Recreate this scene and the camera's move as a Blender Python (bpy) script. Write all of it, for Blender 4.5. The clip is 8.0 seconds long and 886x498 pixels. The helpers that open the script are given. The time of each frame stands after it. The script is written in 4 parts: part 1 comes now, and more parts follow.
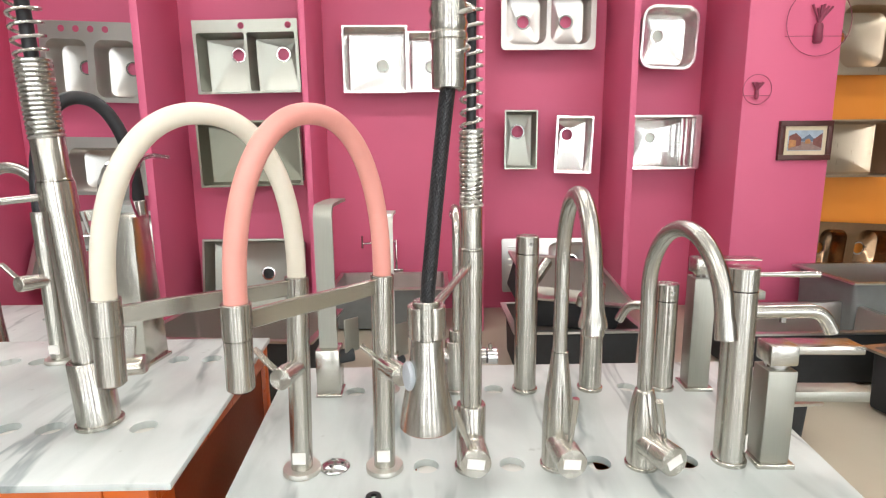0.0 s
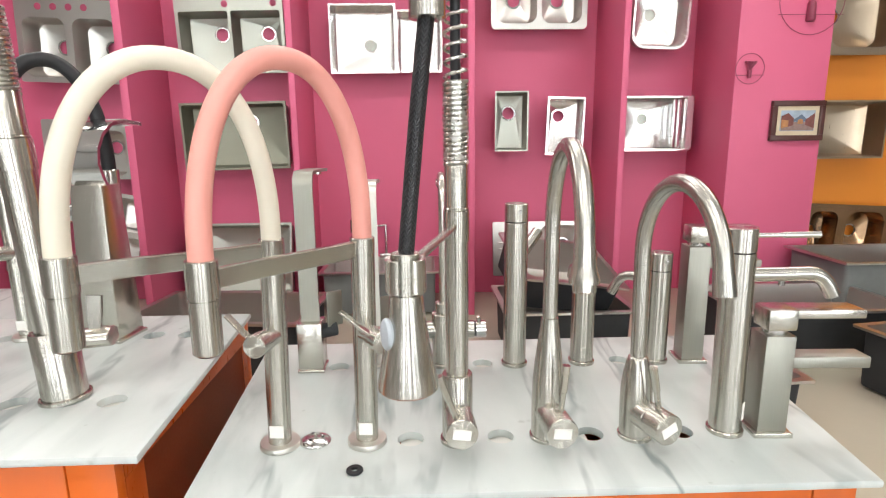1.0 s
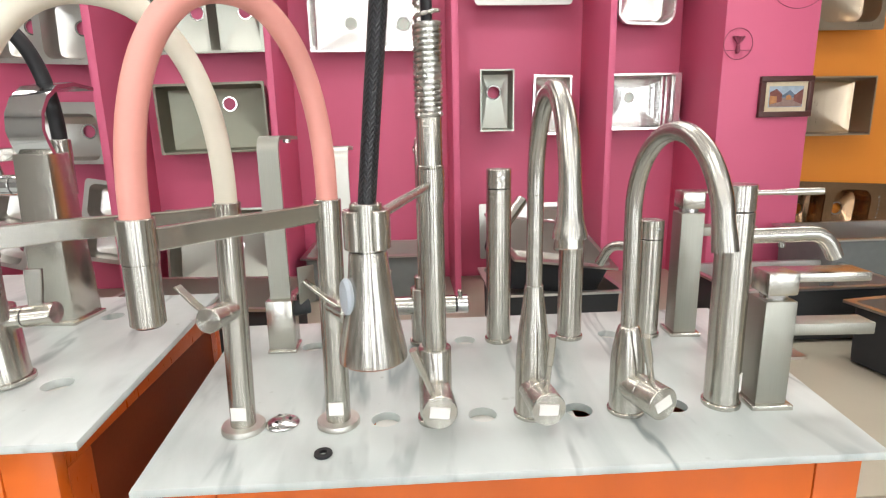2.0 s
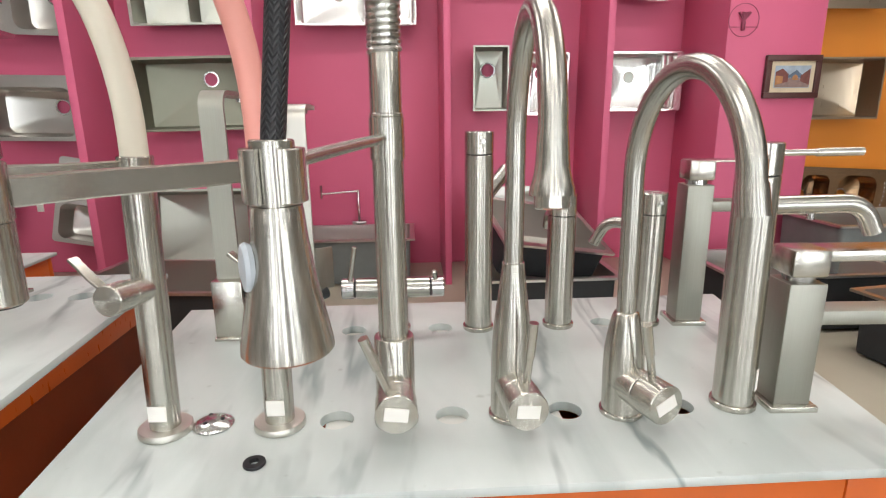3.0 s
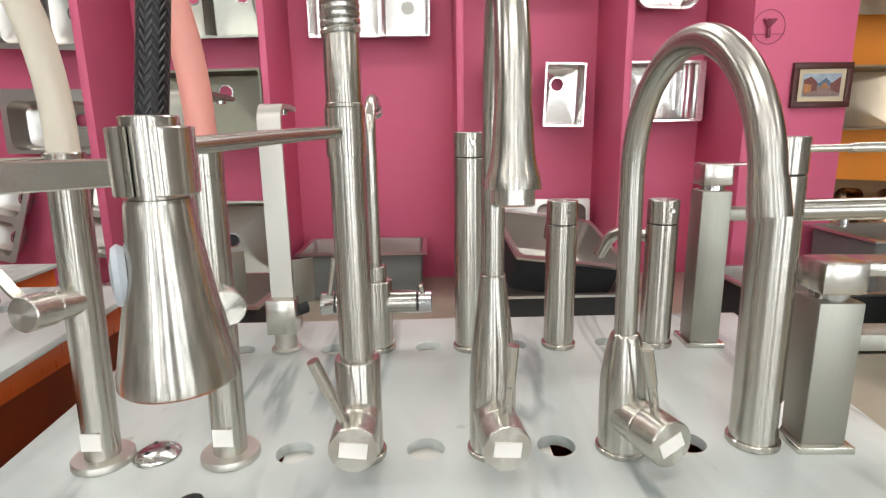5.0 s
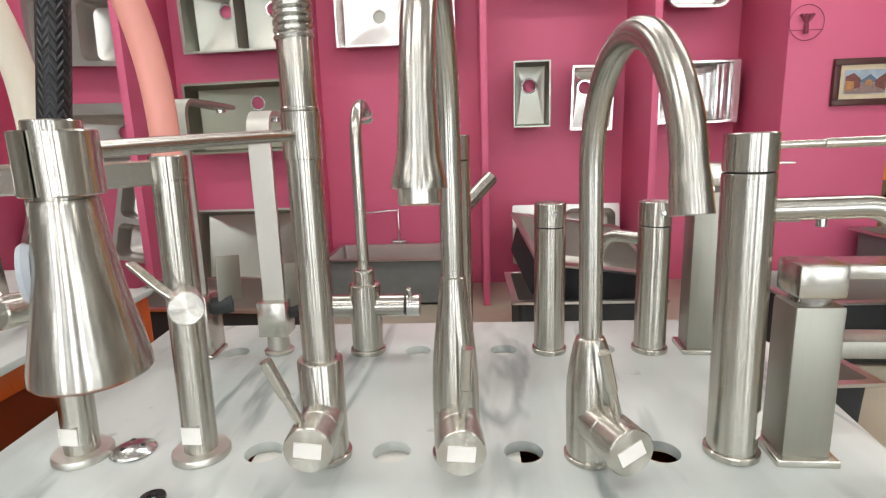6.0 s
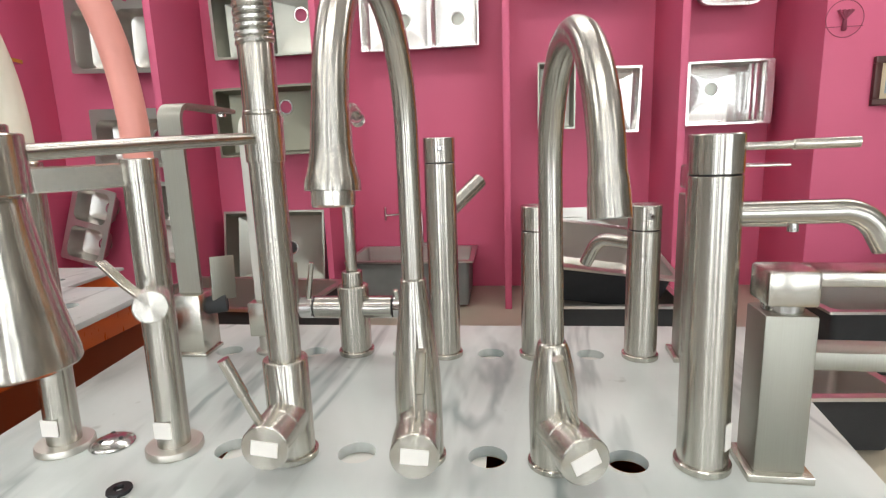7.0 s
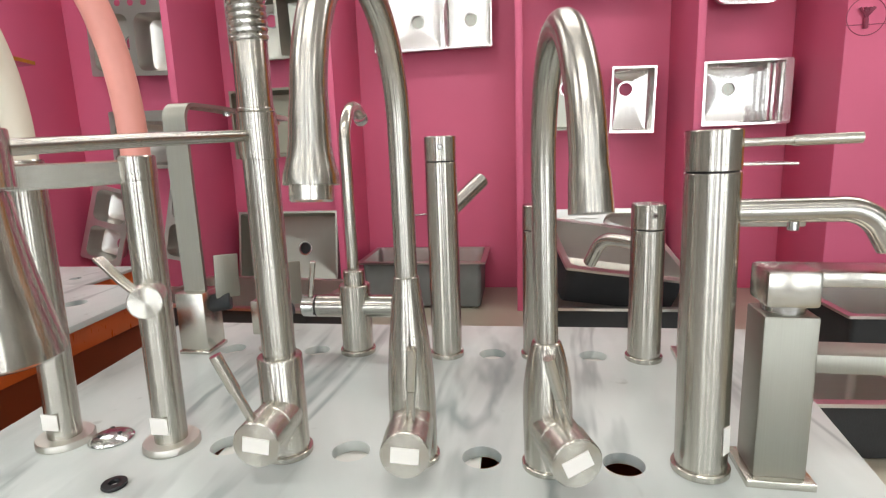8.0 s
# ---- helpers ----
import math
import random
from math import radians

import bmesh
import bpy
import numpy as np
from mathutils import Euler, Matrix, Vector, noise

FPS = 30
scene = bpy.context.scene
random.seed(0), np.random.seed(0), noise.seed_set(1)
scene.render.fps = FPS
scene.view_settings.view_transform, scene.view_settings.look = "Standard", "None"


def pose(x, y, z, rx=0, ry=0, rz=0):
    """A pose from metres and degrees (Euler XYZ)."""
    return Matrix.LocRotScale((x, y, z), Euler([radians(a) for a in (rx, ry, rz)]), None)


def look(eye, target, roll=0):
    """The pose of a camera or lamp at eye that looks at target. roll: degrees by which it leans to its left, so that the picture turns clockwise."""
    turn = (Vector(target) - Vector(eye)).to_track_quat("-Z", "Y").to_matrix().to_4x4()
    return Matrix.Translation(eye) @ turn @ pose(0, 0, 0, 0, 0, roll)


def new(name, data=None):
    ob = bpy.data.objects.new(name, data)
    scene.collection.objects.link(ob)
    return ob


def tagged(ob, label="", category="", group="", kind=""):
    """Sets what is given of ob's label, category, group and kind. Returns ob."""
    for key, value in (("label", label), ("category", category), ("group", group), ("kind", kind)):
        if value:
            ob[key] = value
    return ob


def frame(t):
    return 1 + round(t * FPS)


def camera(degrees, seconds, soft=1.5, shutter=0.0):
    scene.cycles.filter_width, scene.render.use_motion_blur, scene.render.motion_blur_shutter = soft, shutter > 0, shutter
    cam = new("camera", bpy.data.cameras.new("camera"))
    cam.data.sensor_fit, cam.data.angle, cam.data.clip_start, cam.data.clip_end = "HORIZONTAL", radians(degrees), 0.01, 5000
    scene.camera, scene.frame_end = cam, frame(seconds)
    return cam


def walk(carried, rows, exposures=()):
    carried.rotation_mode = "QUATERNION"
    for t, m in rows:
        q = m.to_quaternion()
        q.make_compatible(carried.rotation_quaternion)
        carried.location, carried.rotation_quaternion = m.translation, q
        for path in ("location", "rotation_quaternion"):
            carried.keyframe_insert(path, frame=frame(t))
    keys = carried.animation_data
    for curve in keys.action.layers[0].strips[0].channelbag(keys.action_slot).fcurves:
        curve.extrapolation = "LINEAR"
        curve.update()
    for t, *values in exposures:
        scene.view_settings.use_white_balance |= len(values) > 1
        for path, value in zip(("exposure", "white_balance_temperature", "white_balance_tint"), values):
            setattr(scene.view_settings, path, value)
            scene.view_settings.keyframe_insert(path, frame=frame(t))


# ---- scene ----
cam = camera(78.6, 8.0, soft=1.2)
PATH = [
    (0, (0.0150, 0.3160, 1.3450), (0.0560, 2.2840, 0.9900), -0.47),
    (0.5, (0.0210, 0.3317, 1.3243), (0.0742, 2.2955, 0.9470), -0.44),
    (1, (0.0260, 0.3465, 1.3015), (0.0955, 2.3070, 0.9100), -0.62),
    (1.5, (0.0330, 0.3682, 1.2808), (0.1268, 2.3225, 0.8670), -0.99),
    (2, (0.0450, 0.3970, 1.2600), (0.1540, 2.3460, 0.8260), -1.17),
    (3.5, (0.1030, 0.5400, 1.2027), (0.2208, 2.4693, 0.7172), -0.38),
    (4, (0.1100, 0.5550, 1.1980), (0.2170, 2.4980, 0.7380), -0.37),
    (4.5, (0.1177, 0.5599, 1.1969), (0.2016, 2.5106, 0.7594), -0.48),
    (6, (0.2070, 0.5630, 1.1900), (0.1020, 2.5210, 0.7930), -1.80),
    (6.5, (0.2475, 0.5656, 1.1866), (0.0631, 2.5199, 0.8031), -2.05),
    (7, (0.2710, 0.5688, 1.1877), (0.0398, 2.5202, 0.8037), -1.99),
    (7.5, (0.2885, 0.5719, 1.1849), (0.0184, 2.5186, 0.8054), -1.94),
    (8, (0.2900, 0.5740, 1.1830), (0.0010, 2.5170, 0.8080), -2.04),
]
walk(cam, [(t, look(eye, target, roll)) for t, eye, target, roll in PATH], [(0.0, 0.18), (1.5, 0.17), (3.4, -0.06), (8.0, -0.07)])


# ---- light ----
world = bpy.data.worlds.new("world")
scene.world = world
world.use_nodes = True
world.node_tree.nodes["Background"].inputs[0].default_value = (0.9, 0.95, 1.0, 1)
world.node_tree.nodes["Background"].inputs[1].default_value = 0.6
LAMPS = [(-1.6, 2.0), (0.2, 2.0), (2.0, 2.0), (-1.6, 0.0), (0.2, 0.0), (3.0, -0.75), (-2.4, -1.9), (-0.7, -1.9), (1.1, -1.9)]
LAMP_WATTS = 10.6
CEILING = 2.95
for lx, ly in LAMPS:
    lamp = bpy.data.lights.new("ceiling_lamp", "AREA")
    lamp.shape, lamp.size, lamp.size_y, lamp.energy, lamp.color = "RECTANGLE", 1.2, 0.28, LAMP_WATTS, (1.0, 0.98, 0.95)
    new("ceiling_lamp", lamp).matrix_world = pose(lx, ly, CEILING - 0.075)


# ---- materials ----
def material(name, color, rough=0.5, metal=0.0, vary=0.08, scale=8.0, bump=0.0, bump_scale=60.0, stretch=(1, 1, 1), coat=0.0, rough_vary=0.08, aniso=0.0, spec=0.5, grain_glint=0.0, turned=""):
    m = bpy.data.materials.new(name)
    m.use_nodes = True
    n, l = m.node_tree.nodes, m.node_tree.links
    b = n["Principled BSDF"]
    b.inputs["Metallic"].default_value = metal
    b.inputs["Coat Weight"].default_value = coat
    b.inputs["Anisotropic"].default_value = aniso
    b.inputs["Specular IOR Level"].default_value = spec
    co = n.new("ShaderNodeTexCoord")
    mp = n.new("ShaderNodeMapping")
    mp.inputs["Scale"].default_value = stretch
    l.new(co.outputs["Object"], mp.inputs[0])
    big, fine = n.new("ShaderNodeTexNoise"), n.new("ShaderNodeTexNoise")
    big.inputs["Scale"].default_value, fine.inputs["Scale"].default_value = scale, bump_scale
    big.inputs["Detail"].default_value, fine.inputs["Detail"].default_value = 4, 3
    l.new(mp.outputs[0], big.inputs[0])
    if turned == "uv" and grain_glint:
        # brushing and painted-in reflection streaks that run along a bent tube
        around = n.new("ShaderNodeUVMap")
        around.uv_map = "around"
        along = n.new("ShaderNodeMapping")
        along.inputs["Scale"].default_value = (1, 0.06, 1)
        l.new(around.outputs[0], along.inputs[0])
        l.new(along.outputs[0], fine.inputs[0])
    else:
        l.new(mp.outputs[0], fine.inputs[0])
    mix = n.new("ShaderNodeMix")
    mix.data_type = "RGBA"
    c = Vector(color)
    mix.inputs[6].default_value = (*(c * (1 - vary)), 1)
    mix.inputs[7].default_value = (*[min(1, v * (1 + vary)) for v in c], 1)
    l.new(big.outputs[0], mix.inputs[0])
    # brushed grain; when strong, also reflection bands painted into the base colour
    if grain_glint:
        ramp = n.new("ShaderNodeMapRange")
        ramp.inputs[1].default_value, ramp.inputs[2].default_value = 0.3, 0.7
        ramp.inputs[3].default_value, ramp.inputs[4].default_value = 1 - grain_glint, 1 + grain_glint * 0.3
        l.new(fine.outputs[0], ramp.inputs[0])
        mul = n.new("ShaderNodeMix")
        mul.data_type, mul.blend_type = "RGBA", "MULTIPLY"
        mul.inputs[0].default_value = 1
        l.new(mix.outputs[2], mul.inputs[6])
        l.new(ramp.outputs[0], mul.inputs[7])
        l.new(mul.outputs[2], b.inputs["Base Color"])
    else:
        l.new(mix.outputs[2], b.inputs["Base Color"])
    rr = n.new("ShaderNodeMapRange")
    rr.inputs[3].default_value, rr.inputs[4].default_value = max(0.02, rough - rough_vary), rough + rough_vary
    l.new(fine.outputs[0], rr.inputs[0])
    l.new(rr.outputs[0], b.inputs["Roughness"])
    if turned:
        # fine turning marks run round the piece and smear its reflections lengthwise
        tg = n.new("ShaderNodeTangent")
        tg.direction_type, tg.axis = ("RADIAL", "Z") if turned == "radial" else ("UV_MAP", "Z")
        if turned == "uv":
            tg.uv_map = "around"
        l.new(tg.outputs[0], b.inputs["Tangent"])
        b.inputs["Anisotropic Rotation"].default_value = 0.25
    if bump:
        bp = n.new("ShaderNodeBump")
        bp.inputs["Strength"].default_value, bp.inputs["Distance"].default_value = bump, 0.002
        l.new(fine.outputs[0], bp.inputs["Height"])
        l.new(bp.outputs[0], b.inputs["Normal"])
    return m


def marble():
    """White marble: cloudy pale grey, soft slanted grey bands, and thin dark broken veins along one direction."""
    m = material("white_marble", (0.80, 0.80, 0.78), 0.31, vary=0.03, scale=5, rough_vary=0.06, coat=0.03)
    n, l = m.node_tree.nodes, m.node_tree.links
    co = n.new("ShaderNodeTexCoord")

    def layer(turn, scale, size, detail, distortion, stops):
        mp = n.new("ShaderNodeMapping")
        mp.inputs["Rotation"].default_value, mp.inputs["Scale"].default_value = (0, 0, radians(turn)), scale
        l.new(co.outputs["Object"], mp.inputs[0])
        t = n.new("ShaderNodeTexNoise")
        t.inputs["Scale"].default_value, t.inputs["Detail"].default_value, t.inputs["Distortion"].default_value = size, detail, distortion
        l.new(mp.outputs[0], t.inputs[0])
        r = n.new("ShaderNodeValToRGB")
        e = r.color_ramp.elements
        while len(e) < len(stops):
            e.new(0.5)
        for k, (p, c) in enumerate(stops):
            e[k].position, e[k].color = p, (*c, 1)
        l.new(t.outputs[0], r.inputs[0])
        return r.outputs[0]

    def times(a, b, factor=1.0):
        x = n.new("ShaderNodeMix")
        x.data_type, x.blend_type = "RGBA", "MULTIPLY"
        if isinstance(factor, float):
            x.inputs[0].default_value = factor
        else:
            l.new(factor, x.inputs[0])
        l.new(a, x.inputs[6])
        l.new(b, x.inputs[7])
        return x.outputs[2]

    white = (1, 1, 1)
    clouds = layer(30, (1.6, 1.0, 1), 3.2, 6, 0.5, [(0.28, (0.46, 0.50, 0.49)), (0.46, (0.53, 0.57, 0.55)), (0.62, (0.60, 0.635, 0.615))])
    bands = layer(32, (5.0, 0.9, 1), 1.7, 8, 0.7, [(0.30, (0.70, 0.735, 0.74)), (0.42, (0.90, 0.91, 0.91)), (0.52, white)])
    veins = layer(36, (3.4, 0.7, 1), 1.5, 5, 0.45, [(0.480, white), (0.497, (0.55, 0.58, 0.59)), (0.503, (0.50, 0.53, 0.54)), (0.522, white)])
    where = layer(36, (1.5, 0.8, 1), 5.0, 3, 0.0, [(0.42, (0, 0, 0)), (0.58, white)])
    stains = layer(0, (1, 1, 1), 38, 2, 0.0, [(0.22, (0.76, 0.76, 0.74)), (0.30, white)])
    col = times(times(times(clouds, bands), veins, where), stains)
    l.new(col, n["Principled BSDF"].inputs["Base Color"])
    return m


def braided():
    """A black sleeve of plaited strands in chevrons, laid out by the hose's own coordinates."""
    m = material("black_braided_sleeve", (0.02, 0.02, 0.023), 0.38, vary=0.2, scale=90)
    n, l = m.node_tree.nodes, m.node_tree.links
    b = n["Principled BSDF"]
    uv = n.new("ShaderNodeUVMap")
    uv.uv_map = "around"
    sep = n.new("ShaderNodeSeparateXYZ")
    l.new(uv.outputs[0], sep.inputs[0])

    def calc(op, a, c):
        k = n.new("ShaderNodeMath")
        k.operation = op
        for i, v in enumerate((a, c)):
            if isinstance(v, float):
                k.inputs[i].default_value = v
            else:
                l.new(v, k.inputs[i])
        return k.outputs[0]

    zig = calc("PINGPONG", sep.outputs[0], 0.0625)
    wave = calc("SINE", calc("MULTIPLY", calc("ADD", calc("MULTIPLY", sep.outputs[1], 105.0), calc("MULTIPLY", zig, 16.0)), 6.2832), 0.0)
    r = n.new("ShaderNodeMapRange")
    r.inputs[1].default_value, r.inputs[2].default_value = -0.6, 0.8
    l.new(wave, r.inputs[0])
    mix = n.new("ShaderNodeMix")
    mix.data_type = "RGBA"
    mix.inputs[6].default_value, mix.inputs[7].default_value = (0.004, 0.004, 0.005, 1), (0.022, 0.022, 0.026, 1)
    l.new(r.outputs[0], mix.inputs[0])
    l.new(mix.outputs[2], b.inputs["Base Color"])
    bp = n.new("ShaderNodeBump")
    bp.inputs["Strength"].default_value, bp.inputs["Distance"].default_value = 0.7, 0.0012
    l.new(r.outputs[0], bp.inputs["Height"])
    l.new(bp.outputs[0], b.inputs["Normal"])
    return m


STEEL = material("brushed_steel", (0.57, 0.55, 0.495), 0.25, 1.0, 0.05, 9, 0.0, 500, rough_vary=0.04)
# tube and turned steel carry the room's light and dark reflection bands as colour
STEEL_TUBE = material("brushed_steel_tube", (0.57, 0.555, 0.505), 0.25, 1.0, 0.05, 9, 0.0, 22, rough_vary=0.02, grain_glint=0.36, aniso=0.88, turned="uv")
STEEL_UP = material("turned_brushed_steel", (0.58, 0.56, 0.505), 0.25, 1.0, 0.04, 9, 0.0, 165, (1, 1, 0.002), rough_vary=0.03, grain_glint=0.36, aniso=0.9, turned="radial")
TURNED = material("turned_steel", (0.58, 0.56, 0.505), 0.27, 1.0, 0.04, 9, 0.0, 30, rough_vary=0.01, aniso=0.97, turned="radial")
SATIN = material("satin_flat_steel", (0.375, 0.372, 0.325), 0.47, 1.0, 0.04, 9, 0.0, 900, (1, 1, 0.02), rough_vary=0.04, grain_glint=0.05)
GREEN_STEEL = material("dull_greenish_steel", (0.29, 0.295, 0.235), 0.52, 1.0, 0.05, 9, 0.0, 500, rough_vary=0.04)
PLUG = material("bright_satin_steel", (0.55, 0.56, 0.55), 0.2, 1.0, 0.08, 60, rough_vary=0.08)
BACKING = material("pale_backing_board", (0.62, 0.61, 0.57), 0.6, vary=0.08, scale=30)
FLANGE = material("flange_steel", (0.61, 0.595, 0.545), 0.40, 1.0, 0.05, 30, rough_vary=0.05)
SPRING = material("spring_steel", (0.56, 0.55, 0.51), 0.27, 1.0, 0.05, 30, rough_vary=0.05)
CHROME = material("polished_steel", (0.60, 0.60, 0.59), 0.12, 1.0, 0.04, 10, rough_vary=0.03)
SINK = material("satin_sink_steel", (0.60, 0.585, 0.55), 0.31, 1.0, 0.06, 5, 0.03, 300, (1, 1, 0.06), rough_vary=0.05)
SINK_DULL = material("matte_sink_steel", (0.41, 0.42, 0.37), 0.37, 1.0, 0.1, 5, 0.03, 300, (1, 1, 0.06), rough_vary=0.06)
# lighter copy of the sink steel: reflected window light is put into its colour
SINK_LIT = material("window_lit_sink_steel", (0.78, 0.77, 0.75), 0.24, 1.0, 0.05, 5, 0.03, 300, (1, 1, 0.06), rough_vary=0.05)
# the tints of these two steels stand in for reflected orange surroundings
SINK_WARM_REFLECT = material("warm_reflection_sink_steel", (0.50, 0.405, 0.30), 0.3, 1.0, 0.1, 5, 0.03, 300, (1, 1, 0.06), rough_vary=0.06)
SINK_BRONZE_REFLECT = material("bronze_reflection_sink_steel", (0.42, 0.27, 0.16), 0.22, 1.0, 0.14, 9, 0.03, 300, rough_vary=0.06)
COATED = material("black_undercoat", (0.022, 0.024, 0.026), 0.7, vary=0.25, scale=20, bump=0.3, bump_scale=240)
GREY_COAT = material("grey_undercoat", (0.16, 0.17, 0.165), 0.6, vary=0.15, scale=20, bump=0.2, bump_scale=240)
MARBLE = marble()
PINK = material("pink_wall_paint", (0.64, 0.121, 0.228), 0.55, vary=0.05, scale=2.2, bump=0.05, bump_scale=120)
ORANGE = material("orange_wall_paint", (0.80, 0.27, 0.025), 0.55, vary=0.05, scale=2.2, bump=0.05, bump_scale=120)
# darker copies of the orange laminate: shade between the counters put into the colour
LAMINATE_SHADED = material("shaded_orange_laminate", (0.50, 0.095, 0.015), 0.3, vary=0.2, scale=14, bump=0.03, bump_scale=200, stretch=(1, 1, 0.2))
PANEL_SHADED = material("shaded_side_panel", (0.19, 0.042, 0.014), 0.35, vary=0.35, scale=9, bump=0.03, bump_scale=200)
LAMINATE = material("orange_laminate", (0.66, 0.13, 0.012), 0.35, vary=0.14, scale=14, bump=0.03, bump_scale=200, stretch=(1, 1, 0.2))
BEIGE = material("beige_platform_laminate", (0.44, 0.40, 0.31), 0.35, vary=0.07, scale=5, bump=0.02, bump_scale=200)
FLOOR = material("grey_floor_tile", (0.42, 0.41, 0.38), 0.3, vary=0.08, scale=3)
WHITE = material("white_ceiling_paint", (0.8, 0.8, 0.78), 0.7, vary=0.03, scale=3)
SHOPWALL = material("grey_shop_wall", (0.28, 0.275, 0.26), 0.6, vary=0.05, scale=2)
CREAM = material("cream_silicone_hose", (0.76, 0.71, 0.585), 0.5, vary=0.04, scale=30, bump=0.05, bump_scale=300)
CORAL = material("coral_silicone_hose", (0.78, 0.34, 0.285), 0.5, vary=0.05, scale=30, bump=0.05, bump_scale=300)
BLACK = material("black_rubber", (0.012, 0.012, 0.014), 0.45, vary=0.2, scale=50)
BRAID = braided()
STICKER = material("white_paper_sticker", (0.80, 0.78, 0.73), 0.7, vary=0.05, scale=60)
PALE = material("translucent_grey_plastic", (0.42, 0.46, 0.50), 0.3, vary=0.05)
CLEAR = material("clear_plastic", (0.92, 0.88, 0.88), 0.08, vary=0.02, rough_vary=0.03)
CLEAR.node_tree.nodes["Principled BSDF"].inputs["Transmission Weight"].default_value = 0.9
DARK = material("dark_gap", (0.02, 0.02, 0.02), 0.6)
GLOW = bpy.data.materials.new("lamp_diffuser_glow")
GLOW.use_nodes = True
GLOW.node_tree.nodes["Principled BSDF"].inputs["Emission Color"].default_value = (1, 0.98, 0.95, 1)
GLOW.node_tree.nodes["Principled BSDF"].inputs["Emission Strength"].default_value = 6.0

DAYLIGHT = bpy.data.materials.new("daylight_outside")
DAYLIGHT.use_nodes = True
DAYLIGHT.node_tree.nodes["Principled BSDF"].inputs["Emission Color"].default_value = (0.93, 0.97, 1.0, 1)
DAYLIGHT.node_tree.nodes["Principled BSDF"].inputs["Emission Strength"].default_value = 7.5

# ---- mesh helpers ----
def finish(bm, angle=38):
    bmesh.ops.remove_doubles(bm, verts=bm.verts, dist=1e-6)
    bmesh.ops.recalc_face_normals(bm, faces=bm.faces)
    for f in bm.faces:
        f.smooth = True
    for e in bm.edges:
        e.smooth = not (len(e.link_faces) == 2 and e.calc_face_angle(0) > radians(angle))


def part(name, bm, mat, parent=None, label="", at=None, clean=True):
    if clean:
        finish(bm)
    me = bpy.data.meshes.new(name)
    bm.to_mesh(me)
    bm.free()
    me.materials.append(mat)
    ob = new(name, me)
    if parent:
        ob.parent = parent
    if at is not None:
        ob.matrix_basis = at
    if label:
        ob["label"] = label
    return ob


def thing(name, label, category, m, group="", kind=""):
    ob = new(name)
    ob.empty_display_size = 0.05
    ob.matrix_basis = m
    return tagged(ob, label, category, group, kind)


def lathe(profile, segs=40, bm=None, m=Matrix()):
    """A solid turned round z from (radius, height) pairs, closed at both ends."""
    bm = bm or bmesh.new()
    rings = []
    for r, z in profile:
        rings.append([bm.verts.new(m @ Vector((r * math.cos(2 * math.pi * k / segs), r * math.sin(2 * math.pi * k / segs), z))) for k in range(segs)])
    for a, b in zip(rings, rings[1:]):
        for k in range(segs):
            bm.faces.new((a[k], a[(k + 1) % segs], b[(k + 1) % segs], b[k]))
    bm.faces.new(rings[0][::-1])
    bm.faces.new(rings[-1])
    return bm


def sweep(points, radii, segs=24, bm=None, section=None):
    """A tube along points; section: (across, deep) half sizes of a flat bar in place of a round one."""
    bm = bm or bmesh.new()
    pts = [Vector(p) for p in points]
    if not hasattr(radii, "__len__"):
        radii = [radii] * len(pts)
    tang = [(pts[min(i + 1, len(pts) - 1)] - pts[max(i - 1, 0)]).normalized() for i in range(len(pts))]
    up = Vector((0, 0, 1)) if abs(tang[0].z) < 0.9 else Vector((1, 0, 0))
    nrm = (up - up.dot(tang[0]) * tang[0]).normalized()
    rings = []
    for p, t, r in zip(pts, tang, radii):
        nrm = (nrm - nrm.dot(t) * t).normalized()
        side = t.cross(nrm)
        if section:
            a, d = section[0] * r, section[1] * r
            c = min(a, d) * 0.35
            ring = [(a - c, d), (a, d - c), (a, c - d), (a - c, -d), (c - a, -d), (-a, c - d), (-a, d - c), (c - a, d)]
            rings.append([bm.verts.new(p + nrm * u + side * v) for u, v in ring])
        else:
            rings.append([bm.verts.new(p + nrm * r * math.cos(2 * math.pi * k / segs) + side * r * math.sin(2 * math.pi * k / segs)) for k in range(segs)])
    n = len(rings[0])
    uv = bm.loops.layers.uv.get("around") or bm.loops.layers.uv.new("around")
    for i, (a, b) in enumerate(zip(rings, rings[1:])):
        for k in range(n):
            f = bm.faces.new((a[k], a[(k + 1) % n], b[(k + 1) % n], b[k]))
            for loop, (u, v) in zip(f.loops, ((k, i), (k + 1, i), (k + 1, i + 1), (k, i + 1))):
                loop[uv].uv = (u / n, v / 50)
    bm.faces.new(rings[0][::-1])
    bm.faces.new(rings[-1])
    return bm


def turned_rod(p, q, r, segs=36, ease=0.001):
    """A turned round bar from p to q with its own axis: the mesh and its pose."""
    p, q = Vector(p), Vector(q)
    d = q - p
    n = d.length
    m = Matrix.Translation(p) @ d.to_track_quat("Z", "Y").to_matrix().to_4x4()
    return lathe([(r - ease, 0), (r, ease), (r, n - ease), (r - ease, n), (r * 0.5, n), (0.0006, n)], segs), m


def block(x0, x1, y0, y1, z0, z1, bevel=0.0, bm=None, segs=2):
    own = bmesh.new()
    bmesh.ops.create_cube(own, size=1)
    for v in own.verts:
        v.co = Vector((x0 + (v.co.x + 0.5) * (x1 - x0), y0 + (v.co.y + 0.5) * (y1 - y0), z0 + (v.co.z + 0.5) * (z1 - z0)))
    if bevel:
        bmesh.ops.bevel(own, geom=own.edges, offset=bevel, segments=segs, profile=0.5, affect="EDGES")
    return own


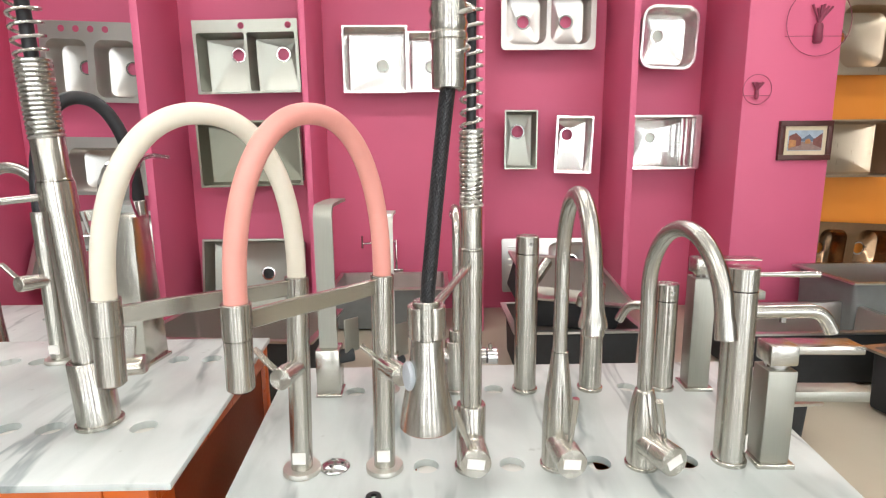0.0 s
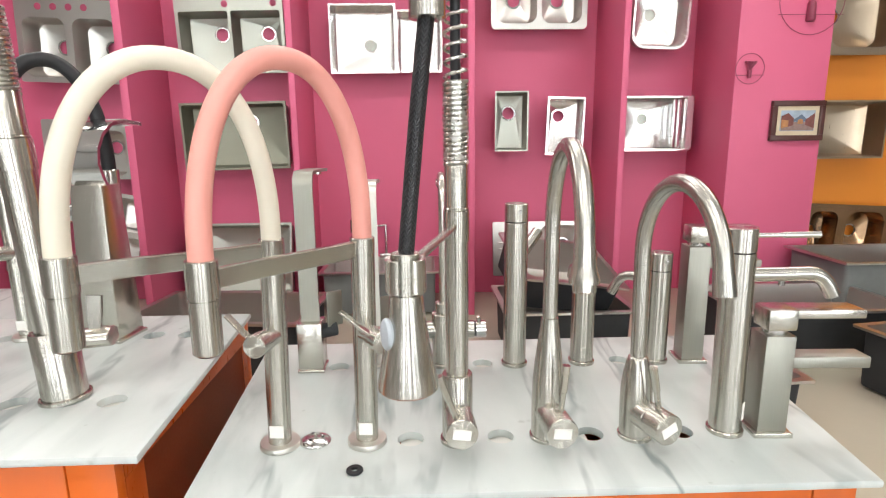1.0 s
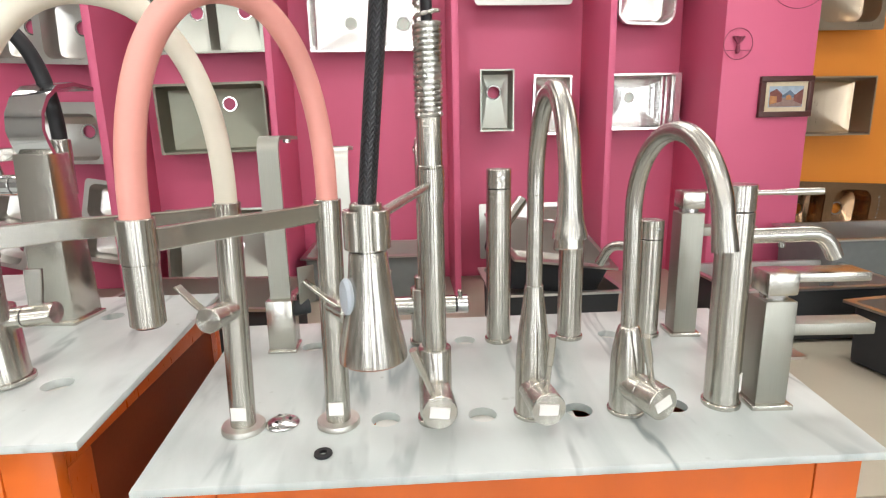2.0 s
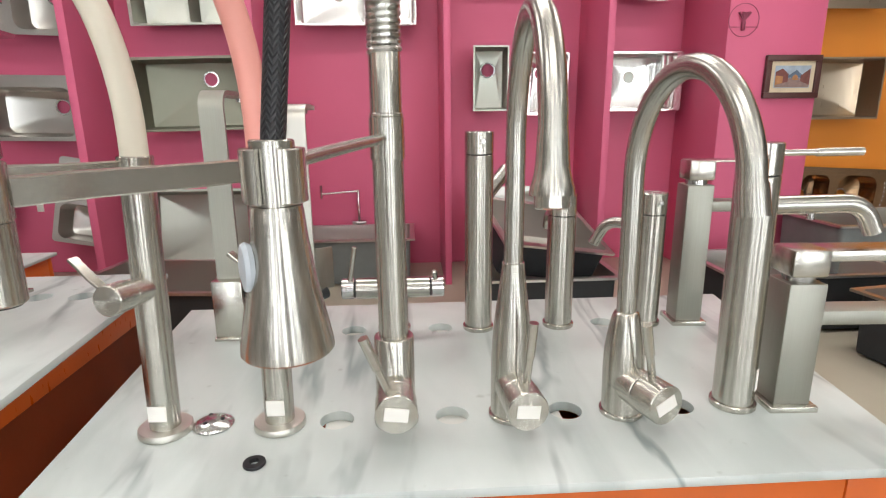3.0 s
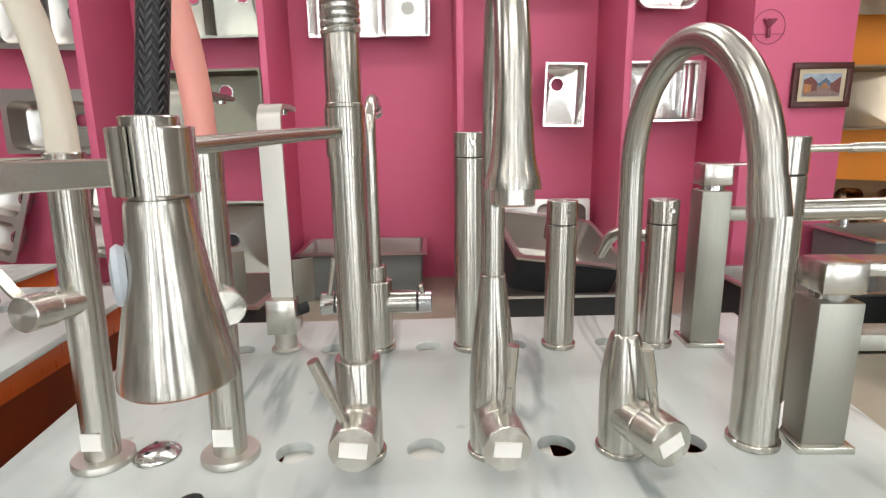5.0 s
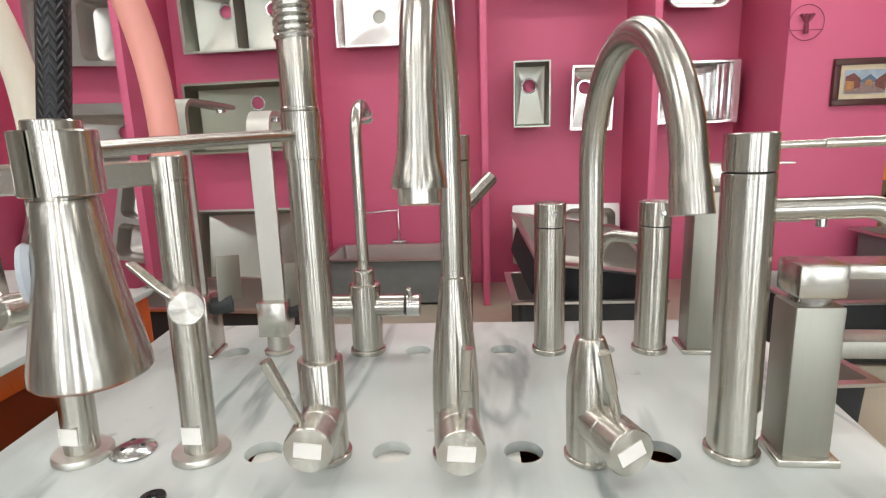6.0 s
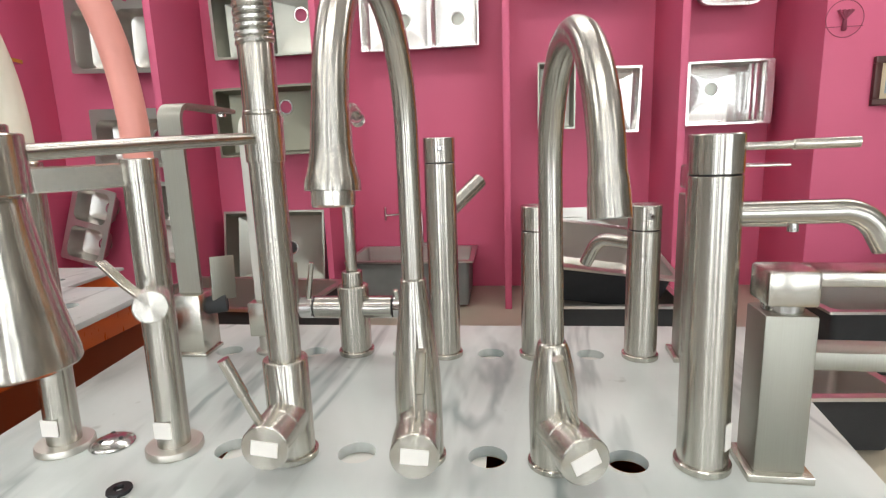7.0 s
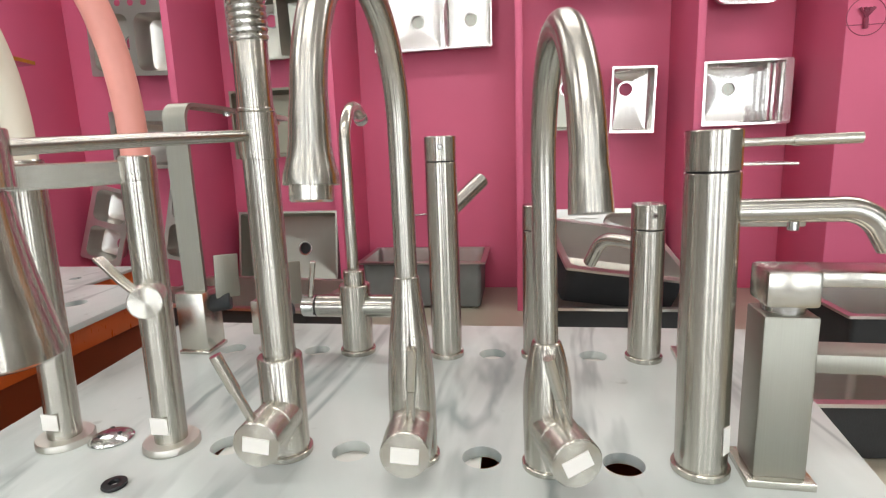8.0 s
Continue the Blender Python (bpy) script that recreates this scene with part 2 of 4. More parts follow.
def rod(p, q, r, segs=20, ease=0.0012):
    """A round bar from p to q with eased ends."""
    p, q = Vector(p), Vector(q)
    d = (q - p).normalized()
    e = min(ease, r * 0.4)
    return sweep([p, p + d * e, q - d * e, q], [r - e, r, r, r - e], segs)


def arc(centre, a, b, start, end, n):
    """Points on an ellipse spanned by the vectors a and b."""
    centre, a, b = Vector(centre), Vector(a), Vector(b)
    return [centre + a * math.cos(radians(start + (end - start) * k / n)) + b * math.sin(radians(start + (end - start) * k / n)) for k in range(n + 1)]


def rounded(w, h, r, n=7, cx=0.0, cz=0.0):
    """A rounded rectangle of 4 (n + 1) points in the x-z plane."""
    out = []
    for c, (sx, sz) in enumerate(((1, 1), (-1, 1), (-1, -1), (1, -1))):
        for k in range(n + 1):
            t = radians(90 * c + 90 * k / n)
            out.append((cx + sx * (w / 2 - r) + r * math.cos(t), cz + sz * (h / 2 - r) + r * math.sin(t)))
    return out


def ringed(bm, pts, y):
    vs = [bm.verts.new((x, y, z)) for x, z in pts]
    return vs, [bm.edges.new((vs[i], vs[(i + 1) % len(vs)])) for i in range(len(vs))]


def bridge(bm, a, b):
    n = len(a)
    for k in range(n):
        bm.faces.new((a[k], a[(k + 1) % n], b[(k + 1) % n], b[k]))


# ---- structure ----
def plain(name, bm, mat, label, category):
    return tagged(part(name, bm, mat), label, category, kind="structure")


WALL_Y, FIN_Y, RIM_Y, FLOOR_Z, DECK_Z = 3.66, 3.20, 3.51, 0.0, 0.358
LEFT, RIGHT, BACK = -3.6, 5.2, -3.6
plain("floor", block(LEFT, RIGHT, BACK, WALL_Y, -0.1, FLOOR_Z), FLOOR, "pale grey tiled shop floor", "floor")
plain("ceiling", block(LEFT, RIGHT, BACK, WALL_Y, CEILING, CEILING + 0.1), WHITE, "white painted shop ceiling with fluorescent lights", "ceiling")
plain("wall_north", block(LEFT, 2.13, WALL_Y, WALL_Y + 0.12, FLOOR_Z, CEILING), PINK, "magenta pink painted wall hung with steel sinks", "wall")
plain("wall_north_east", block(2.13, RIGHT, WALL_Y, WALL_Y + 0.12, FLOOR_Z, CEILING), ORANGE, "orange painted wall hung with steel sinks", "wall")
plain("wall_west", block(LEFT - 0.12, LEFT, BACK, WALL_Y, FLOOR_Z, CEILING), SHOPWALL, "grey painted west wall of the showroom", "wall")
plain("wall_east", block(RIGHT, RIGHT + 0.12, BACK, WALL_Y, FLOOR_Z, CEILING), SHOPWALL, "grey painted side wall of the showroom", "wall")
WIN_Z = (0.35, 2.5)
# unseen window layout; piers added so the steel reflects light and dark bands
WINDOWS = [(-3.35, -2.75), (-2.35, -1.95), (-1.55, -0.8), (-0.45, -0.1), (0.3, 1.0), (1.95, 2.85), (3.2, 3.75), (3.95, 4.9)]
edges = [LEFT] + [v for w in WINDOWS for v in w] + [RIGHT]
for i in range(0, len(edges), 2):
    plain("wall_south_%d" % (i // 2 + 1), block(edges[i], edges[i + 1], BACK - 0.12, BACK, FLOOR_Z, CEILING), SHOPWALL, "unseen grey wall pier between the shop windows, added to band the reflections", "wall")
for i, (x0, x1) in enumerate(WINDOWS):
    plain("wall_sill_%d" % (i + 1), block(x0, x1, BACK - 0.12, BACK, FLOOR_Z, WIN_Z[0]), SHOPWALL, "grey painted wall under a shop window", "wall")
    plain("wall_lintel_%d" % (i + 1), block(x0, x1, BACK - 0.12, BACK, WIN_Z[1], CEILING), SHOPWALL, "grey painted wall over a shop window", "wall")
    shop_window = thing("window_%d" % (i + 1), "tall shop window with dark metal frame", "window", pose(0, 0, 0), kind="structure")
    for x in (x0 + 0.03, (x0 + x1) / 2, x1 - 0.03):
        part("mullion", block(x - 0.028, x + 0.028, BACK - 0.1, BACK - 0.04, WIN_Z[0], WIN_Z[1], 0.004), GREY_COAT, shop_window)
plain("backdrop", block(-3.8, 6.2, BACK - 1.6, BACK - 1.55, -0.5, 4.0), DAYLIGHT, "bright daylight outside the shop window", "backdrop")
FINS = [(-2.445, -2.41), (-1.472, -1.432), (-0.640, -0.608), (0.265, 0.298), (1.054, 1.088)]
for i, (a, b) in enumerate(FINS):
    plain("wall_fin_%d" % (i + 1), block(a, b, FIN_Y, WALL_Y, FLOOR_Z, CEILING, 0.003), PINK, "pink painted partition fin standing out from the wall", "partition")
plain("wall_column", block(1.644, 2.135, FIN_Y, WALL_Y - 0.002, FLOOR_Z, CEILING, 0.004), PINK, "pink painted column with small wall ornaments", "column")
plain("display_platform", block(LEFT + 0.002, RIGHT - 0.002, 1.5, WALL_Y - 0.003, FLOOR_Z, DECK_Z, 0.004), BEIGE, "beige laminate display platform along the wall", "platform")
plain("display_platform_east", block(0.70, RIGHT - 0.002, 0.2, 1.497, FLOOR_Z, DECK_Z - 0.002, 0.004), BEIGE, "beige laminate display platform beside the counter", "platform")


# ---- counters ----
def slab(name, corners, z0, z1, holes, label, parent):
    """A stone slab with drilled round holes; corners run anticlockwise."""
    bm = bmesh.new()
    n = 28
    lay = []
    for z in (z1, z0):
        rim = [bm.verts.new((x, y, z)) for x, y in corners]
        edges = [bm.edges.new((rim[i], rim[(i + 1) % len(rim)])) for i in range(len(rim))]
        rings = []
        for hx, hy, hr in holes:
            ring = [bm.verts.new((hx + hr * math.cos(2 * math.pi * k / n), hy + hr * math.sin(2 * math.pi * k / n), z)) for k in range(n)]
            edges += [bm.edges.new((ring[k], ring[(k + 1) % n])) for k in range(n)]
            rings.append(ring)
        bmesh.ops.triangle_fill(bm, use_beauty=True, use_dissolve=False, edges=edges)
        lay.append((rim, rings))
    bridge(bm, lay[0][0], lay[1][0])
    for a, b in zip(lay[0][1], lay[1][1]):
        bridge(bm, a, b)
    bmesh.ops.recalc_face_normals(bm, faces=bm.faces)
    rim = [e for e in bm.edges if len(e.link_faces) == 2 and e.calc_face_angle(0) > 0.5 and e.calc_length() > 0.05]
    bmesh.ops.bevel(bm, geom=rim, offset=0.003, segments=2, profile=0.5, affect="EDGES")
    return part(name, bm, MARBLE, parent, label)


def cabinet(parent, x0, x1, y0, y1, z0, z1, framed=False):
    """An open-topped laminate carcass: four panels and a bottom board."""
    th = 0.018
    part("front_stile", block(x0, x0 + 0.055, y0, y0 + th, z0, z1, 0.0012), LAMINATE, parent)
    part("front_panel", block(x0 + 0.057, x1 - 0.057, y0, y0 + th, z0, z1, 0.0012), LAMINATE, parent, "orange laminate front panel")
    part("front_stile", block(x1 - 0.055, x1, y0, y0 + th, z0, z1, 0.0012), LAMINATE, parent)
    part("back_panel", block(x0, x1, y1 - th, y1, z0, z1, 0.0012), LAMINATE_SHADED if framed else LAMINATE, parent)
    part("side_panel", block(x0, x0 + th, y0 + th + 0.0005, y1 - th - 0.0005, z0, z1, 0.0012), LAMINATE, parent)
    # the framed side faces the gap; its shade is painted in by darker laminate
    if framed:
        part("side_rail", block(x1 - th, x1, y0 + th + 0.0005, y1 - th - 0.0005, z1 - 0.038, z1, 0.0012), LAMINATE_SHADED, parent, "orange laminate rail, coloured darker for the shade of the gap")
        part("side_stile", block(x1 - th, x1, y0 + th + 0.0005, y0 + 0.062, z0, z1 - 0.0385, 0.0012), LAMINATE_SHADED, parent)
        part("side_panel", block(x1 - th, x1 - 0.010, y0 + 0.0625, y1 - th - 0.0005, z0, z1 - 0.0385), PANEL_SHADED, parent, "inset side panel, coloured dark for the shade between the counters")
    else:
        part("side_panel", block(x1 - th, x1, y0 + th + 0.0005, y1 - th - 0.0005, z0, z1, 0.0012), LAMINATE, parent)
    part("bottom_board", block(x0 + th, x1 - th, y0 + th, y1 - th, z1 - 0.42, z1 - 0.40), DARK, parent)
    return parent


TOP_A, TOP_B, ROW1, ROW2 = 0.900, 0.960, 1.024, 1.278
HOLE = 0.0182
counter = thing("display_counter", "orange laminate display counter with drilled white marble top", "counter", pose(0, 0, 0))
holes = [(x, 1.027, HOLE) for x in (0.003, 0.127, 0.252, 0.378)] + [(x, ROW2, HOLE) for x in (-0.132, -0.003, 0.129, 0.249, 0.383)]
slab("countertop", [(-0.258, 0.909), (0.568, 0.904), (0.630, 1.397), (-0.290, 1.397)], TOP_A - 0.011, TOP_A, holes, "white marble top with grey veins and drilled holes", counter)
for bx0, bx1, by in ((-0.011, 0.250, 1.027), (-0.20, 0.45, ROW2)):
    part("backing_board", block(bx0, bx1, by - 0.035, by + 0.035, TOP_A - 0.0165, TOP_A - 0.0115), BACKING, counter, "pale board under the drilled marble")
cabinet(counter, -0.235, 0.560, 0.93, 1.385, 0.0, TOP_A - 0.0113)

counter_b = thing("display_counter", "taller orange laminate display counter with white marble top", "counter", pose(0, 0, 0))
holes_b = [(x, 1.044, HOLE) for x in (-0.401, -0.533, -0.595)] + [(x, 1.302, HOLE) for x in (-0.406, -0.468, -0.728, -0.785)]
slab("countertop", [(-1.15, 0.907), (-0.299, 0.907), (-0.331, 1.420), (-1.15, 1.420)], TOP_B - 0.011, TOP_B, holes_b, "white marble top with drilled holes", counter_b)
for by in (1.044, 1.302):
    part("backing_board", block(-0.83, -0.37, by - 0.035, by + 0.035, TOP_B - 0.0165, TOP_B - 0.0115), BACKING, counter_b, "pale board under the drilled marble")
cabinet(counter_b, -1.14, -0.335, 0.922, 1.41, 0.0, TOP_B - 0.0113, True)


# ---- faucets ----
def sticker_flat(parent, w, h, m):
    return part("sticker", block(-w / 2, w / 2, -0.0003, 0.0003, -h / 2, h / 2), STICKER, parent, "white paper price sticker", at=m)


def hose_faucet(name, hose_mat, colour, x, y, z, hx, hy, hz, knob, lever, lean=0.0):
    """A column with a flat bar that holds a spray at (hx, hy), joined by a silicone hose in a high arch."""
    t = thing(name, "brushed steel kitchen faucet with an arched %s silicone hose" % colour, "faucet", pose(x, y, z, 0, lean, 0), "faucets on the counters")
    top = 0.284
    part("flange", lathe([(0.0255, 0), (0.0265, 0.001), (0.0265, 0.006), (0.0255, 0.0075), (0.0158, 0.008)]), FLANGE, t)
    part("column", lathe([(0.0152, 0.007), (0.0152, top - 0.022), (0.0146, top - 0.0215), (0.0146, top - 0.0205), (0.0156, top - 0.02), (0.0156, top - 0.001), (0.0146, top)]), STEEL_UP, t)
    hold = Vector((hx - x, hy - y, hz - z))
    flat = Vector((hold.x, hold.y, 0))
    d = flat.normalized()
    bar = sweep([d * 0.012 + Vector((0, 0, top - 0.014)), flat * 0.25 + Vector((0, 0, top - 0.015)), flat * 0.75 + Vector((0, 0, hold.z - 0.020)), flat - d * 0.012 + Vector((0, 0, hold.z - 0.021))], 1, section=(0.0105, 0.004))
    part("holder_bar", bar, STEEL, t)
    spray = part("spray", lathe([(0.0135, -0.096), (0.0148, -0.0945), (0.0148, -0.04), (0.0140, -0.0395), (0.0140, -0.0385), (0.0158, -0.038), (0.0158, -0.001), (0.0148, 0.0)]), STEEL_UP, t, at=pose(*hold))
    part("spray_face", lathe([(0.0115, -0.0975), (0.012, -0.0955)], 28), BLACK, spray)
    apex = 0.487
    mid = flat / 2
    path = []
    for k in range(49):
        a = math.pi * k / 48
        base = top - 0.004 + (hold.z - top) * (k / 48)
        path.append(mid - mid * math.copysign(abs(math.cos(a)) ** 0.92, math.cos(a)) + Vector((0, 0, base + (apex - base) * math.sin(a) ** 0.86)))
    part("hose", sweep(path, 0.0121, 28), hose_mat, t, "%s silicone hose" % colour)
    o = Vector((0, 0, 0.158))
    a = Vector(knob) - o
    bm, m = turned_rod(o, o + a * 0.55, 0.0128)
    part("valve", bm, TURNED, t, at=m)
    bm, m = turned_rod(o + a * 0.57, o + a, 0.0142)
    k = part("knob", bm, TURNED, t, at=m)
    part("lever", sweep([o + a * 0.8, (o + a * 0.8).lerp(Vector(lever), 0.5) + Vector((0, 0, -0.002)), lever], 1, section=(0.0016, 0.0050)), STEEL, t)
    sticker_flat(t, 0.018, 0.017, pose(0, -0.0156, 0.028))
    return t


hose_faucet("hose_faucet", CREAM, "cream", -0.173, 1.021, TOP_A, -0.339, 0.876, 1.191, (-0.011, -0.056, 0.162), (-0.050, -0.031, 0.194), lean=1.6)
hose_faucet("hose_faucet", CORAL, "coral pink", -0.056, 1.023, TOP_A, -0.195, 0.868, 1.189, (0.029, -0.050, 0.162), (-0.026, -0.031, 0.196), lean=0.8)


def side_handle(t, r, reach, z, turn, lever_from, lever_to, lever_r=0.0050, tilt=0.0, sticker=True, spin=8, flat=False):
    """A thick round handle that looks out sideways, with a thin lever rod and a price sticker on its end."""
    d = Vector((math.sin(radians(turn)), -math.cos(radians(turn)), tilt)).normalized()
    o = Vector((0, 0, z))
    bm, m = turned_rod(o, o + d * (reach * 0.52), r * 0.96)
    part("valve", bm, TURNED, t, at=m)
    part("seal", rod(o + d * (reach * 0.50), o + d * (reach * 0.56), r * 0.90, 28), BLACK, t, "black rubber seal")
    bm, m = turned_rod(o + d * (reach * 0.545), o + d * reach, r)
    h = part("handle", bm, TURNED, t, at=m)
    if flat:
        part("lever", sweep([lever_from, Vector(lever_from).lerp(Vector(lever_to), 0.5), lever_to], [0.8, 1.0, 1.05], section=(0.0075, 0.0018)), STEEL, t, "flat paddle lever")
    else:
        part("lever", sweep([lever_from, Vector(lever_from).lerp(Vector(lever_to), 0.45), Vector(lever_from).lerp(Vector(lever_to), 0.47), lever_to], [lever_r * 0.78, lever_r * 0.78, lever_r, lever_r], 16), STEEL, t)
    if sticker:
        sticker_flat(t, 0.023, 0.0135, Matrix.Translation(o + d * (reach + 0.0004)) @ pose(0, 0, 0, 0, 0, turn) @ pose(0, 0, 0, 0, spin, 0))
    return h


def coil(path, r, wire, turns, segs=8, per=14):
    """A wire wound round a path at radius r."""
    pts = [Vector(p) for p in path]
    total = turns * per
    out = []
    nrm = None
    for k in range(total + 1):
        s = k / total * (len(pts) - 1)
        i = min(int(s), len(pts) - 2)
        p = pts[i].lerp(pts[i + 1], s - i)
        tg = (pts[min(i + 2, len(pts) - 1)] - pts[max(i - 1, 0)]).normalized()
        if nrm is None:
            nrm = tg.orthogonal().normalized()
        nrm = (nrm - nrm.dot(tg) * tg).normalized()
        a = 2 * math.pi * k / per
        out.append(p + nrm * r * math.cos(a) + tg.cross(nrm) * r * math.sin(a))
    return sweep(out, wire, segs)


def spring_faucet(x, y, z, sx, sy, height, handle_turn, lever_from, lever_to, arch, label, sticker=True, u=0.0, reach=0.062, hz=0.043, wide=1.0, hr=0.0205, lean_deg=0.0, gap=-88, flat_lever=False, swing=0.0):
    """A tall pipe with a spring arch over to a spray that hangs in a forked arm; sx, sy: the spray from the pipe; u: extra pipe."""
    t = thing("spring_faucet", label, "faucet", pose(x, y, z, 0, lean_deg, 0), "faucets on the counters")
    part("flange", lathe([(0.0226, 0), (0.0234, 0.0008), (0.0234, 0.0055), (0.0226, 0.0062)]), STEEL_UP, t)
    part("body", lathe([(0.0205, 0.006), (0.0205, 0.097), (0.0195, 0.0985), (0.0155, 0.099)]), STEEL_UP, t)
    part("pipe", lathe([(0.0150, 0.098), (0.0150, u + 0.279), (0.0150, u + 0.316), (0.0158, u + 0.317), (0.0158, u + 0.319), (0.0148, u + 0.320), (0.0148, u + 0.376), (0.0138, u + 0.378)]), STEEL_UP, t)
    part("collar", lathe([(0.0158, u + 0.277), (0.0166, u + 0.2775), (0.0166, u + 0.3155), (0.0158, u + 0.316)]), STEEL_UP, t)
    side_handle(t, hr, reach, hz, handle_turn, lever_from, lever_to, sticker=sticker, flat=flat_lever)
    sp = Vector((sx, sy, 0))
    d = sp.normalized()
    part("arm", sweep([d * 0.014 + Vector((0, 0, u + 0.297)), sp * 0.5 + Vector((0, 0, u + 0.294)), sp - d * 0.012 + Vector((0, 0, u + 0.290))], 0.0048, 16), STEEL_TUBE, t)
    lo, hi = u + 0.380, height + u
    straight = [Vector((0, 0, lo + (hi - lo) * k / 20)) for k in range(21)]
    # the sprung hose hangs a little to one side of the holder
    lean = Vector((swing, 0.006, 0)) if swing else -sp * 0.07
    far = sp + lean
    over = arc(far / 2 + Vector((0, 0, hi)), -far / 2, (0, 0, arch), 0, 180, 24)[1:]
    drop = [sp + lean * (1 - k / 12) + Vector((0, 0, hi - (hi - u - 0.50) * k / 6)) for k in range(1, 7)]
    core = straight + over + drop
    part("inner_hose", sweep(core, 0.0062, 14), BLACK, t, "black rubber hose")
    part("tight_spring", coil([(0, 0, u + 0.371 + 0.0335 * k) for k in range(4)], 0.0132, 0.0032, 17), SPRING, t, "tightly wound steel spring")
    loose = [p for p in straight if p.z > u + 0.468] + over + drop
    part("spring", coil(loose, 0.0132, 0.0022, 40), SPRING, t, "open wound steel spring")
    top = sp + lean * 0.5
    part("spring_end", lathe([(0.0135, 0.0), (0.0155, 0.001), (0.0155, 0.041), (0.0172, 0.042), (0.0172, 0.047)] + [(0.0155 + 0.002 * (k % 2), 0.049 + 0.006 * k) for k in range(8)]), STEEL_UP, t, at=pose(top.x, top.y, u + 0.500))
    hang = [top.lerp(sp, k / 23) + Vector((0, 0, u + 0.51 - 0.215 * k / 23)) + (sp - top).cross(Vector((0, 0, 1))) * (0.25 * math.sin(math.pi * k / 23)) for k in range(24)]
    part("hose", sweep(hang, 0.0072, 24), BRAID, t, "black braided hose")
    spray = part("spray", lathe([(0.0272, 0.176), (0.0284, 0.1775), (0.0281, 0.183), (0.0205, 0.222), (0.0168, 0.249), (0.0155, 0.2645), (0.0150, 0.2655), (0.0150, 0.2672), (0.0128, 0.2675), (0.0128, 0.3040), (0.0120, 0.3048), (0.0085, 0.3050)]), STEEL_UP, t, at=pose(sp.x, sp.y, u))
    part("spray_face", lathe([(0.024, 0.1745), (0.0265, 0.1765)], 28), BLACK, spray)
    part("spray_button", lathe([(0.004, -0.003), (0.012, -0.0015), (0.0135, 0.0015), (0.012, 0.004), (0.005, 0.0055)], 20), PALE, spray, "pale grey plastic button", at=pose(-0.0165, -0.0085, 0.232, 90, 0, -62) @ Matrix.Diagonal((0.75, 1.15, 1, 1)))
    # a thick split clip holds the sleeve, open towards the front
    fork = bmesh.new()
    rows = []
    for k in range(49):
        a = radians(gap + 22 + 316 * k / 48)
        c = Vector((math.cos(a), math.sin(a), 0))
        w = 0.0012 * max(0, 1 - min(k, 48 - k) / 2)
        rows.append([fork.verts.new(c * r + Vector((0, 0, h))) for r, h in ((0.0134, 0.2690), (0.0178 - w, 0.2690), (0.0186 - w, 0.2698), (0.0186 - w, 0.2992), (0.0178 - w, 0.3000), (0.0134, 0.3000))])
    for a, b in zip(rows, rows[1:]):
        bridge(fork, a, b)
    fork.faces.new(rows[0][::-1])
    fork.faces.new(rows[-1])
    part("fork", fork, STEEL_UP, t, "split steel clip", at=pose(sp.x, sp.y, u))
    t.scale = (wide, wide, 1)
    return t


spring_faucet(0.067, 1.021, TOP_A, -0.058, -0.203, 0.68, 2, (-0.004, -0.052, 0.060), (-0.026, -0.060, 0.121), 0.10, "tall brushed steel spring faucet with a black hose and cone spray", swing=0.046)


def gooseneck(x, y, z, toward, reach, stem, apex, end_z, tube, body, bell, handle_turn, lever_from, lever_to, label, spin=8, nozzle=True, lean=0.0):
    """A bottle-shaped body with a high arched spout; toward: the spout's heading in degrees from the front."""
    t = thing("gooseneck_faucet", label, "faucet", pose(x, y, z, 0, lean, 0), "faucets on the counters")
    part("flange", lathe([(0.0226, 0), (0.0234, 0.0008), (0.0234, 0.0045), (0.0226, 0.0052)]), STEEL_UP, t)
    part("body", lathe(body, 44), STEEL_UP, t)
    neck = body[-1][1]
    d = Vector((math.sin(radians(toward)), -math.cos(radians(toward)), 0))
    mid = d * (reach / 2)
    path = [Vector((0, 0, neck - 0.006 + (stem - neck + 0.006) * k / 6)) for k in range(6)]
    path += arc(mid + Vector((0, 0, stem)), -mid, (0, 0, apex - stem), 0, 172, 40)
    last = path[-1]
    path_end = d * (reach + 0.004) + Vector((0, 0, end_z))
    bell_n = len(bell)
    pts = [last.lerp(path_end, k / (bell_n - 1)) for k in range(bell_n)]
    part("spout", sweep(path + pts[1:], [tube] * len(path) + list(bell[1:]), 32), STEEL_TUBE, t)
    dn = (path_end - last).normalized()
    if nozzle:
        part("nozzle", rod(path_end - dn * 0.001, path_end + dn * 0.009, bell[-1] * 0.78, 28), STEEL, t)
    side_handle(t, 0.0205, 0.064, 0.040, handle_turn, lever_from, lever_to, spin=spin)
    return t


gooseneck(0.190, 1.023, TOP_A, -3.2, 0.171, 0.295, 0.395, 0.265, 0.0098,
          [(0.0212, 0.004), (0.0214, 0.06), (0.0206, 0.085), (0.0180, 0.115), (0.0142, 0.145), (0.0118, 0.165), (0.0113, 0.172), (0.0100, 0.173)],
          [0.0098, 0.0103, 0.0107, 0.0109, 0.0111, 0.0115, 0.0122, 0.0133, 0.0148, 0.0150], 5, (0.007, -0.0425, 0.056), (0.012, -0.046, 0.124), "brushed steel gooseneck faucet with a bell-shaped spray head", spin=6)
